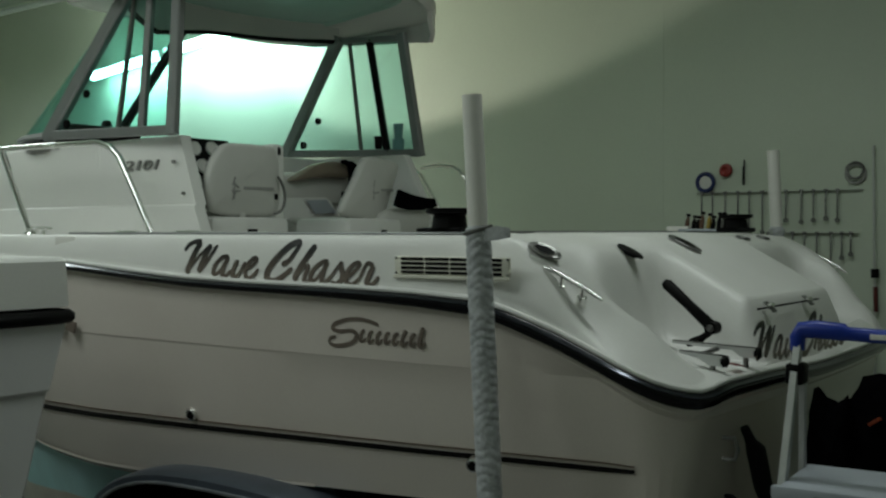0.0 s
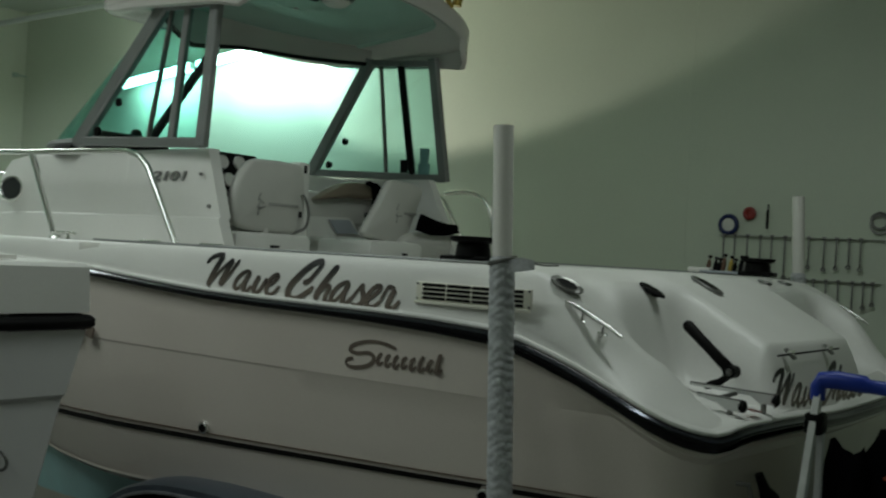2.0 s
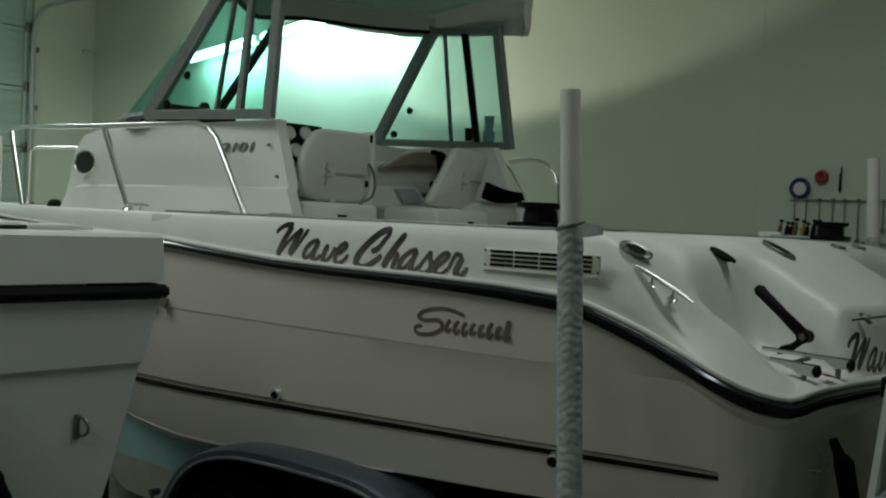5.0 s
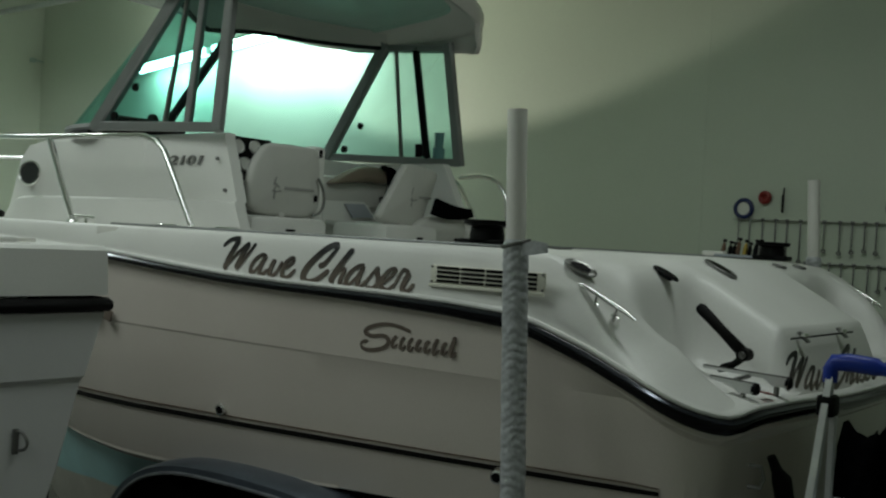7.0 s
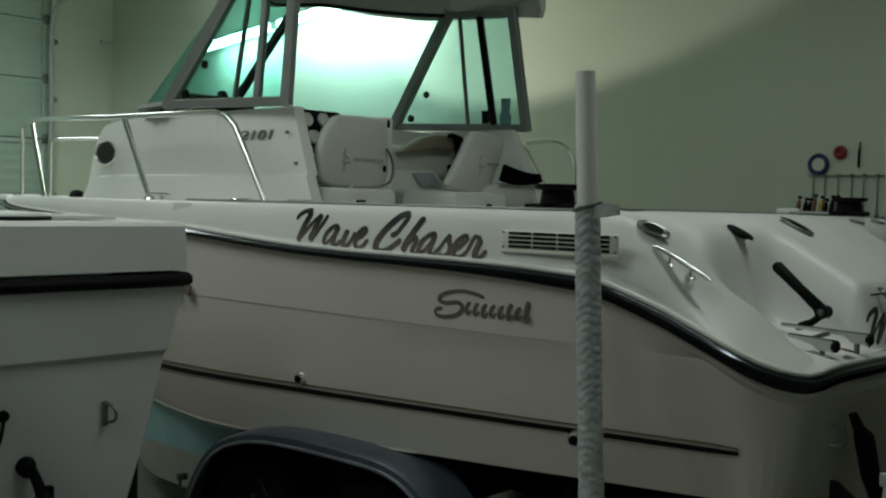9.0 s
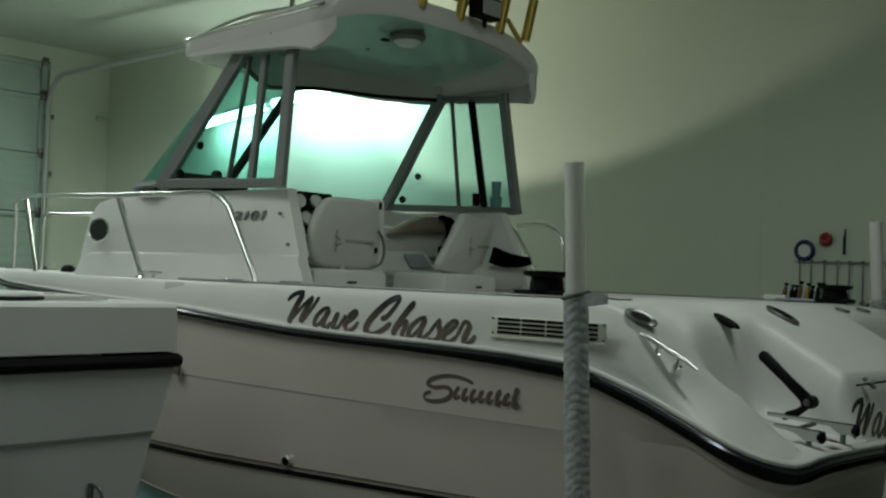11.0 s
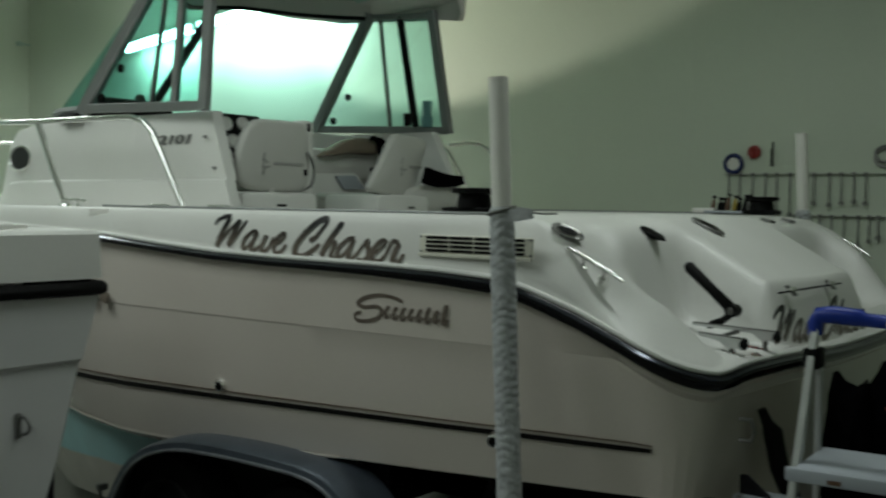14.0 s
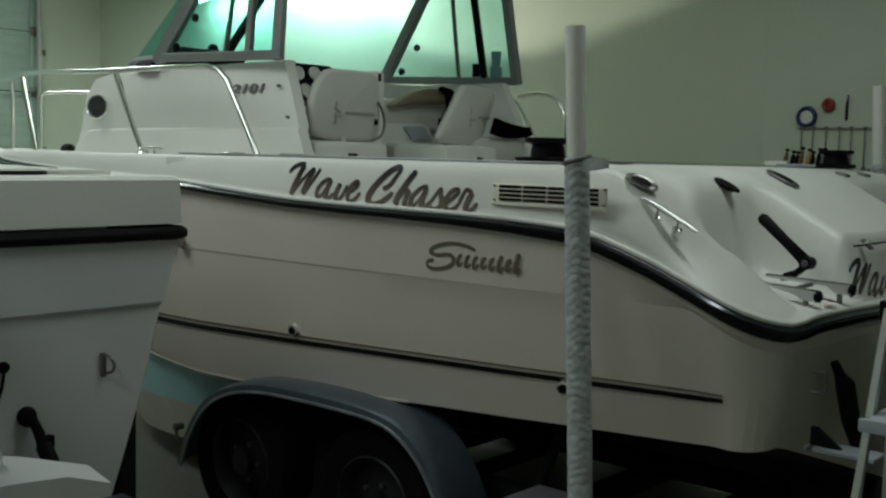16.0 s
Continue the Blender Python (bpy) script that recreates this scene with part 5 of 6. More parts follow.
def trailer():
    tr = thing("boat_trailer", "dark steel tandem-axle boat trailer with grey fenders", "trailer", (-1.8, 0, 0))
    o = tr.location.copy()

    def L(*p):
        return [Vector(q) - o for q in p]

    for sgn in (-1, 1):
        s = Shape()
        s.box(L((-1.6, sgn * 0.78, 0.26))[0], (2.3, 0.08, 0.12), 0.01)
        part("frame_rail", s, FRAME, tr)
        part("bunk", Shape().box(L((-1.5, sgn * 0.55, 0.46))[0], (2.6, 0.1, 0.07), 0.015), CLOTH, tr)
    for x in (-0.6, -1.1, -2.1, -2.65):
        part("cross_member", Shape().box(L((x, 0, 0.20))[0], (0.09, 1.6, 0.09), 0.01), FRAME, tr)
    part("rear_step", Shape().box(L((-0.72, -1.08, 0.39))[0], (0.56, 0.28, 0.03), 0.008), GREYRIM, tr, "grey steel step behind the fender")
    for x in (-1.0, -0.88):
        part("strut", Shape().box(L((x, -0.86, 0.5))[0], (0.03, 0.04, 0.3), 0.004, Matrix.Rotation(radians(22 if x < -0.9 else -10), 4, "Y")), FRAME, tr)
    for sgn in (-1, 1):
        # fender: flat top with rounded ends, rolled outer lip
        outline = smooth_line([(a, b - 0.014) for a, b in [(-2.885, 0.17), (-2.87, 0.22), (-2.81, 0.36), (-2.67, 0.535), (-2.41, 0.635), (-2.08, 0.66), (-1.80, 0.658), (-1.57, 0.648), (-1.435, 0.61), (-1.315, 0.52), (-1.235, 0.41), (-1.19, 0.31)]])
        yo, yi = sgn * 1.24, sgn * 1.0
        top_o = [Vector((x, yo - sgn * 0.02, z)) - o for x, z in outline]
        lip = [Vector((x, yo, z - 0.012)) - o for x, z in outline]
        ctr = Vector((-2.0, 0, 0.2))
        low = [p + (Vector((ctr.x - o.x, p.y, 0.1)) - p).normalized() * 0.034 for p in lip]
        inn = [Vector((x, yi, z)) - o for x, z in outline]
        under = [p + (Vector((ctr.x - o.x, p.y, 0.1)) - p).normalized() * 0.03 + Vector((0, -sgn * 0.006, 0)) for p in lip]
        f = part("fender", Shape().grid([inn, [p + Vector((0, sgn * 0.14, 0.008)) for p in inn], top_o, lip, low, under]), GALV, tr, "grey painted steel tandem fender", smooth=50)
        # bead paler than the fender: wear plus the lip's highlight, put into its colour
        part("rolled_edge", Shape().tube([p + Vector((0, sgn * 0.002, 0)) for p in low], 0.008, 8), EDGE, f, "worn rolled fender edge with its highlight in the colour")
        if sgn < 0:
            part("marker_lamp", Shape().box(L((-2.93, -1.2, 0.31))[0], (0.03, 0.05, 0.03), 0.006).tube(L((-2.95, -1.2, 0.29), (-2.94, -1.2, 0.24)), 0.008, 6), STEEL, f)
        # dark sheet added behind the wheels; it closes the wheel well to black
        part("dark_backing", Shape().box(L((-2.1, sgn * 0.945, 0.45))[0], (1.4, 0.012, 0.40)), FRAME, f)
        for x in (-2.53, -1.68):
            c = Vector((x, sgn * 1.06, 0.208)) - o
            w = part("wheel", Shape().turn([(0.20, -0.085), (0.25, -0.10), (0.305, -0.098), (0.322, -0.07), (0.325, 0.0), (0.322, 0.07), (0.305, 0.098), (0.25, 0.10), (0.20, 0.085)], c, (0, sgn, 0), 40), TYRE, tr, "black trailer tyre on a dark rim", smooth=30)
            part("rim", Shape().turn([(0.205, 0.085), (0.195, 0.092), (0.185, 0.07), (0.17, 0.02), (0.10, 0.035), (0.06, 0.05), (0.058, 0.085), (0.0, 0.09)], c, (0, sgn, 0), 32), RIM, w)
            for k in range(5):
                a = 2 * math.pi * k / 5
                part("wheel_nut", Shape().tube([c + Vector((0.085 * math.cos(a), sgn * 0.03, 0.085 * math.sin(a))), c + Vector((0.085 * math.cos(a), sgn * 0.06, 0.085 * math.sin(a)))], 0.011, 6), STEEL, w)
            s = Shape()
            for k in range(36):
                a = 2 * math.pi * k / 36
                s.box(c + Vector((0.322 * math.cos(a), 0, 0.322 * math.sin(a))), (0.012, 0.15, 0.03), 0.0, Matrix.Rotation(-a, 4, "Y"))
            part("tread", s, TYRE, w)
    part("axle", Shape().tube(L((-2.53, -1.05, 0.208), (-2.53, 1.05, 0.208)), 0.035, 10), FRAME, tr)
    part("axle", Shape().tube(L((-1.68, -1.05, 0.208), (-1.68, 1.05, 0.208)), 0.035, 10), FRAME, tr)
    part("tongue", Shape().box(L((-6.9, 0, -0.06))[0], (2.0, 0.1, 0.07), 0.01), FRAME, tr)
    part("jack_foot", Shape().tube(L((-7.8, 0, -0.12), (-7.8, 0, 0.5)), 0.03, 10), FRAME, tr)
    for sgn in (-1, 1):
        part("post_arm", Shape().box(L((-0.56, sgn * 1.1, 0.38))[0], (0.06, 0.68, 0.06), 0.008), FRAME, tr)
    return tr


trailer()


def guide_post(sgn):
    """A white pipe on the trailer; its lower part is wound with cloudy plastic film."""
    y = sgn * 1.40
    xp = -0.505 if sgn < 0 else -0.555
    g = thing("guide_post", "white plastic trailer guide post wrapped in crinkled grey film", "guide post", (xp, y, 0.41), group="guide posts")
    lean = -0.085
    top_z = 2.03 - 0.41
    pipe = part("pipe", Shape().tube([(0, 0, 0), (lean * 0.5, 0, top_z / 2), (lean, 0, top_z)], 0.0305, 20), PVC, g, "white plastic pipe")
    part("bore", Shape().turn([(0.0, 0.001), (0.026, 0.001)], (lean, 0, top_z), (0, 0, 1), 16), MATTE, pipe)
    rows = []
    rng = random.Random(5)
    n, m = 300, 36
    hz = 1.635 - 0.41
    for i in range(n):
        f = i / (n - 1)
        z = f * hz
        cx = lean * z / top_z
        row = []
        for k in range(m):
            a = 2 * math.pi * k / m
            front = abs((a - radians(-50) + math.pi) % (2 * math.pi) - math.pi)
            jit = 0.8 * noise.noise(Vector((math.cos(a) * 1.5, math.sin(a) * 1.5, z * 9)))
            ph = z / 0.027 + 0.95 * front / (math.pi / 2) + jit
            fold = abs(math.sin(math.pi * ph)) ** 0.6 - 0.6
            r = 0.0385 + (0.0034 + 0.0016 * smooth(0.55, 0.95, f)) * (0.35 + 0.65 * smooth(1.5, 0.7, front)) * fold + 0.0025 * noise.noise(Vector((math.cos(a) * 2, math.sin(a) * 2, z * 40)))
            r *= 1 - 0.2 * smooth(0.99, 1.0, f)
            row.append((cx + r * math.cos(a), r * math.sin(a), z))
        rows.append(row)
    film = part("film_wrap", Shape().grid(rows, close_v=True), WRAP, g, "crinkled cloudy grey plastic film", smooth=60)
    if sgn > 0:
        return g
    s = Shape()
    zc = hz - 0.012
    cx = lean * zc / top_z
    ring = [(cx + 0.041 * math.cos(t), 0.041 * math.sin(t), zc + 0.012 * math.sin(t + 1)) for t in [2 * math.pi * k / 20 for k in range(20)]]
    s.tube(ring, 0.006, 6, closed=True)
    s.tube([(cx + 0.04, 0, zc), (cx + 0.09, 0.0, zc - 0.003), (cx + 0.14, 0.02, zc - 0.008), (cx + 0.18, 0.03, zc - 0.006)], 0.003, 6)
    flap = [[(cx + 0.03, -0.02, zc), (cx + 0.075, -0.015, zc + 0.012), (cx + 0.115, -0.005, zc + 0.006)], [(cx + 0.035, -0.02, zc - 0.035), (cx + 0.075, -0.01, zc - 0.03), (cx + 0.115, 0.0, zc - 0.022)]]
    part("flap", Shape().grid(flap + [[(x, y + 0.003, z) for x, y, z in flap[1]], [(x, y + 0.003, z) for x, y, z in flap[0]]], close_u=True), WRAP, film)
    part("tie", s, STEEL, film, "grey twine tied round the film")
    return g


guide_post(-1)
guide_post(1)

# ---- the second boat, stern towards us, with its outboard ----
def second_boat():
    b = thing("skiff", "white fibreglass boat stern with black rub rail", "boat", (-2.0, -3.165, 0))
    o = b.location.copy()

    def outline(z):
        """Half width at height z."""
        return lerp([(0.35, 1.0), (0.55, 1.07), (0.76, 1.14), (1.07, 1.22), (1.09, 1.225), (1.30, 1.29), (1.37, 1.31), (1.53, 1.30)], z) + 0.045

    # transom and sides as one shell: rings of constant height
    zs = [0.40, 0.55, 0.76, 0.95, 1.065, 1.08, 1.2, 1.30]
    rows = []
    for z in zs:
        w = outline(z)
        step = 0.02 if z > 1.07 else 0.0
        row = []
        for k in range(9):
            x = -5.2 + 5.1 * k / 8
            taper = 1 - smooth(-2.6, -5.2, x) * 0.95
            row.append((x, -w * taper, z))
        row += [(-0.03, -w + 0.005, z), (0.0 + step, -w + 0.03, z)]
        row += [(0.0 + step, w * (2 * k / 10 - 1), z) for k in range(1, 10)]
        row += [(0.0 + step, w - 0.03, z), (-0.03, w - 0.005, z)]
        for k in reversed(range(9)):
            x = -5.2 + 5.1 * k / 8
            taper = 1 - smooth(-2.6, -5.2, x) * 0.95
            row.append((x, w * taper, z))
        rows.append(row)
    keel = [(p[0] if p[0] < -0.05 else 0.0, 0 if abs(p[1]) > 0.9 and p[0] < -0.02 else p[1] * 0.2, 0.30) for p in rows[0]]
    part("hull", Shape().grid([keel] + rows), SKIFF, b, smooth=40)
    up = []
    for z in (1.36, 1.37, 1.517, 1.525, 1.53):
        w = outline(z) + (0.0 if z < 1.52 else -(z - 1.517) * 0.8)
        xb = 0.02 if z < 1.52 else 0.02 - (z - 1.517)
        row = [(-5.2 + 5.1 * k / 8, -w * (1 - smooth(-2.6, -5.2, -5.2 + 5.1 * k / 8) * 0.95), z) for k in range(9)]
        row += [(xb - 0.05, -w + 0.006, z), (xb, -w + 0.04, z)] + [(xb, w * (2 * k / 10 - 1), z) for k in range(1, 10)] + [(xb, w - 0.04, z), (xb - 0.05, w - 0.006, z)]
        row += [(-5.2 + 5.1 * k / 8, w * (1 - smooth(-2.6, -5.2, -5.2 + 5.1 * k / 8) * 0.95), z) for k in reversed(range(9))]
        up.append(row)
    inner = [(p[0] * 0.96 - 0.16, p[1] * 0.86, 1.528) for p in up[-1]]
    low = [(p[0], p[1] * 1.0, 1.12) for p in inner]
    part("topside", Shape().grid(up + [inner, low]), GEL, b, smooth=28)
    part("sole", Shape().box((-2.6, 0, 1.10), (4.6, 1.9, 0.03)), GEL, b)
    # black rub rail
    base = [Vector(p) for p in rows[-1]]
    nr = normals([(p.x, p.y) for p in base])
    prof = [(-0.01, 0.004), (0.022, 0.006), (0.04, 0.018), (0.04, 0.034), (0.022, 0.048), (-0.01, 0.052)]
    part("rub_rail", Shape().grid([[p + n * u + Vector((0, 0, h)) for p, n in zip(base, nr)] for u, h in prof]), MATTE, b, "black rubber rub rail", smooth=60)
    # eye bolt, drain pull and a trim ram on the transom
    e = part("eye_bolt", Shape().box((0.008, 1.0, 0.878), (0.01, 0.02, 0.085), 0.003), STEEL, b, "small steel stern eye bolt")
    part("eye", Shape().tube(curve([(0.01, 1.005, 0.91), (0.028, 1.014, 0.906), (0.042, 1.022, 0.88), (0.036, 1.018, 0.855), (0.01, 1.005, 0.848)]), 0.0055, 8), STEEL, e)
    ram = part("trim_ram", Shape().tube([(0.03, 0.728, 0.735), (0.05, 0.74, 0.69), (0.06, 0.745, 0.66), (0.064, 0.747, 0.65), (0.11, 0.772, 0.55), (0.165, 0.805, 0.43)], [0.016, 0.018, 0.019, 0.027, 0.026, 0.025], 12), MATTE, b, "black trim tab ram")
    part("ram_cap", Shape().turn([(0.0, 0.035), (0.018, 0.032), (0.03, 0.012), (0.036, 0.0)], (0.004, 0.722, 0.742), (1, 0, 0.3), 14), MATTE, ram)
    part("ram_lug", Shape().box((0.06, 0.77, 0.66), (0.03, 0.03, 0.045), 0.008), MATTE, ram)
    part("tab", Shape().box((0.16, 0.82, 0.40), (0.3, 0.5, 0.012), 0.004), GALV, b)
    part("drain_pull", Shape().turn([(0.0, 0.012), (0.018, 0.01), (0.02, 0.0)], (0.002, 0.645, 0.915), (1, 0, 0), 12).tube([(0.012, 0.645, 0.915), (0.02, 0.63, 0.85), (0.02, 0.60, 0.77)], 0.006, 6), MATTE, b, "black rubber cord on a button")
    # coiled rope and rolled gear on the stern deck
    part("hatch_lid", Shape().box((-0.45, 0.75, 1.54), (0.5, 0.7, 0.02), 0.008), GEL, b)
    return b


second_boat()


def rope_coil(c):
    r = part("folded_fender_cover", Shape().turn([(0.0, 0.03), (0.12, 0.03), (0.19, 0.022), (0.21, 0.0)], (0, 0, 0), (0, 0, 1), 20), SEAT)
    part("piping", Shape().tube([(0.205 * math.cos(a), 0.205 * math.sin(a), 0.008) for a in [2 * math.pi * k / 32 for k in range(32)]], 0.008, 6, closed=True), MATTE, r, "black edge piping")
    r.location = c
    return tagged(r, "flat white round boat cushion on the stern deck", "cushion")


# made-up dark block: stands for the shade on the skiff's lower hull
post = thing("skiff_shade_block", "dark block standing in for the shaded lower skiff hull", "post", (-2.20, -1.955, FLOOR))
part("upright", Shape().box((0, 0, 0.445), (0.06, 0.075, 0.89), 0.008), FRAME, post)
part("block_base", Shape().box((0, 0, 0.006), (0.16, 0.14, 0.012), 0.003), FRAME, post)
rope_coil((-2.34, -2.41, 1.53))
towel = part("rolled_towel", Shape().tube([(0.02, -0.05, 0.010), (0.0, -0.02, 0.012), (-0.02, 0.02, 0.012), (-0.03, 0.05, 0.010)], [0.007, 0.011, 0.011, 0.006], 10), material("faded_red_cloth", (0.20, 0.10, 0.085), 0.8, vary=0.4, scale=30.0, bump=0.5))
towel.location = (-2.3, -2.175, 1.53)
tagged(towel, "small faded red cloth rolled up on the stern deck", "towel")
strip = part("white_batten", Shape().prism([(0.0, -0.02), (0.17, -0.004), (0.17, 0.004), (0.0, 0.02)], 0.014, Matrix.Rotation(radians(80), 4, "Z")), PVC)
strip.location = (-2.27, -2.15, 1.531)
tagged(strip, "tapered white plastic batten lying on the stern deck", "batten")


def outboard():
    """Large white outboard motor; its cowling is lofted from rounded rings."""
    b = thing("outboard_motor", "large white outboard motor with dark trim lines", "outboard motor", (-1.42, -3.20, 0))
    rings = [  # height, x centre, half length, half width
        (-0.05, -0.06, 0.06, 0.02), (0.30, -0.06, 0.10, 0.07), (0.50, -0.06, 0.13, 0.09), (0.66, -0.05, 0.20, 0.26), (0.76, -0.02, 0.25, 0.36), (0.86, 0.0, 0.265, 0.345), (0.96, 0.0, 0.268, 0.305), (1.08, 0.0, 0.275, 0.272), (1.20, 0.0, 0.29, 0.252), (1.29, 0.0, 0.31, 0.256), (1.36, 0.0, 0.33, 0.268), (1.42, 0.0, 0.345, 0.274), (1.48, 0.0, 0.35, 0.27), (1.515, 0.0, 0.352, 0.262)]
    cowl = [(1.52, 0.0, 0.352, 0.258), (1.57, -0.01, 0.344, 0.232), (1.62, -0.03, 0.332, 0.21), (1.67, -0.05, 0.312, 0.185), (1.715, -0.06, 0.285, 0.155), (1.755, -0.06, 0.24, 0.12), (1.78, -0.06, 0.16, 0.07), (1.785, -0.06, 0.01, 0.01)]

    def loop(z, xc, a, w):
        out = []
        for k in range(40):
            t = 2 * math.pi * k / 40
            c, s_ = math.cos(t), math.sin(t)
            out.append((xc + math.copysign(abs(c) ** 0.75, c) * a, math.copysign(abs(s_) ** 0.75, s_) * w, z))
        return out

    part("lower_cowling", Shape().grid([loop(*r) for r in rings], close_v=True), COWL, b, smooth=60)
    part("top_cowling", Shape().grid([loop(*r) for r in cowl], close_v=True), COWL, b, smooth=60)
    stack = rings + cowl[:-1]

    def aft(y, z, out=0.003):
        """A place on the aft face."""
        xc, a, w = (float(np.interp(z, [q[0] for q in stack], [q[i] for q in stack])) for i in (1, 2, 3))
        sn = min(0.98, abs(y) / w) ** (1 / 0.75)
        return Vector((xc + a * (1 - sn * sn) ** 0.375 + out, y, z))

    part("seam", Shape().tube([aft(y, 1.572 - 0.075 * smooth(0.05, 0.21, abs(y)), 0.0) for y in np.linspace(-0.235, 0.235, 40)], 0.005, 6), MATTE, b)
    part("seam", Shape().tube(loop(1.06, 0, 0.276, 0.278), 0.004, 6, closed=True), MATTE, b)
    latch = part("latch", Shape().box(aft(0.185, 1.422, 0.002), (0.04, 0.072, 0.072), 0.012, Matrix.Rotation(radians(36), 4, "Z")), MATTE, b, "black cowling latch")
    part("catch", Shape().box(aft(0.205, 1.40, 0.012), (0.03, 0.045, 0.04), 0.008, Matrix.Rotation(radians(40), 4, "Z")), MATTE, latch)
    for y, z, ang in ((0.066, 1.40, 4), (0.145, 1.18, 30)):
        ax = Vector((math.cos(radians(ang)), math.sin(radians(ang)), -0.2))
        rec = part("bolt_recess", Shape().turn([(0.012, -0.002), (0.019, 0.004), (0.023, 0.003), (0.026, -0.006)], aft(y, z, 0.0), ax, 18), GEL, b)
        part("bolt", Shape().turn([(0.0, 0.001), (0.018, 0.001)], aft(y, z, 0.0), ax, 14), MATTE, rec)
    grip = part("hand_grip", Shape().grid([[aft(y, z0 - 0.35 * (y - 0.10), 0.0025) for y in (0.10, 0.13, 0.16, 0.19)] for z0 in (1.545, 1.525, 1.505)]), MATTE, b, "recessed black hand grip")
    part("grip_pad", Shape().grid([[aft(y, z0 - 0.35 * (y - 0.10), 0.005) for y in (0.115, 0.14, 0.165, 0.185)] for z0 in (1.528, 1.508)]), PRINT, grip)
    ys = [k * 0.01 for k in range(-16, 16)]
    line = [1.652 - 0.75 * max(0, abs(y) - 0.045) for y in ys]
    part("trim_band", Shape().grid([[aft(y, z, 0.002) for y, z in zip(ys, line)], [aft(y, z + 0.018, 0.002) for y, z in zip(ys, line)]]), PRINT, b, "thin grey trim band")
    part("trim_line", Shape().tube([aft(y, z - 0.002, 0.0) for y, z in zip(ys, line)], 0.004, 6), MATTE, b)
    fig = words("150", 0.085, Matrix(), 0.1, 0.002, 0.0, 0.8)
    for v in fig.vertices:
        u, h, d = v.co
        v.co = aft(u + 0.008, 1.672 - 0.75 * max(0, u - 0.055) + h, 0.003 + d)
    part("power_figure", fig, MATTE, b, "dark figure 150")
    part("clamp_bracket", Shape().box((-0.42, 0, 1.0), (0.22, 0.30, 0.66), 0.04), TRAY, b)
    part("cavitation_plate", Shape().box((0.02, 0.0, 0.52), (0.62, 0.30, 0.03), 0.012), GEL, b)
    part("splash_apron", Shape().grid([[(0.30, -0.30, 0.80), (0.30, 0.25, 0.82), (0.28, 0.42, 0.80), (0.22, 0.58, 0.735)], [(0.05, -0.30, 0.82), (0.05, 0.27, 0.84), (0.0, 0.44, 0.79), (0.0, 0.64, 0.725)], [(0.05, -0.30, 0.78), (0.05, 0.27, 0.78), (0.0, 0.46, 0.74), (0.0, 0.64, 0.695)], [(0.30, -0.30, 0.74), (0.30, 0.25, 0.74), (0.28, 0.42, 0.73), (0.22, 0.58, 0.70)]], close_u=True), SKIFF, b, "white flared splash apron", smooth=70)
    part("gearcase", Shape().turn([(0.0, -0.42), (0.05, -0.34), (0.085, -0.1), (0.08, 0.2), (0.05, 0.32), (0.0, 0.34)], (-0.02, 0, 0.26), (1, 0, 0), 20), GEL, b)
    part("skeg", Shape().prism([(-0.16, 0.22), (0.16, 0.22), (0.12, 0.06), (0.0, 0.02)], 0.02, Matrix.Translation((0, 0.01, 0)) @ RX), GEL, b)
    return b


outboard()

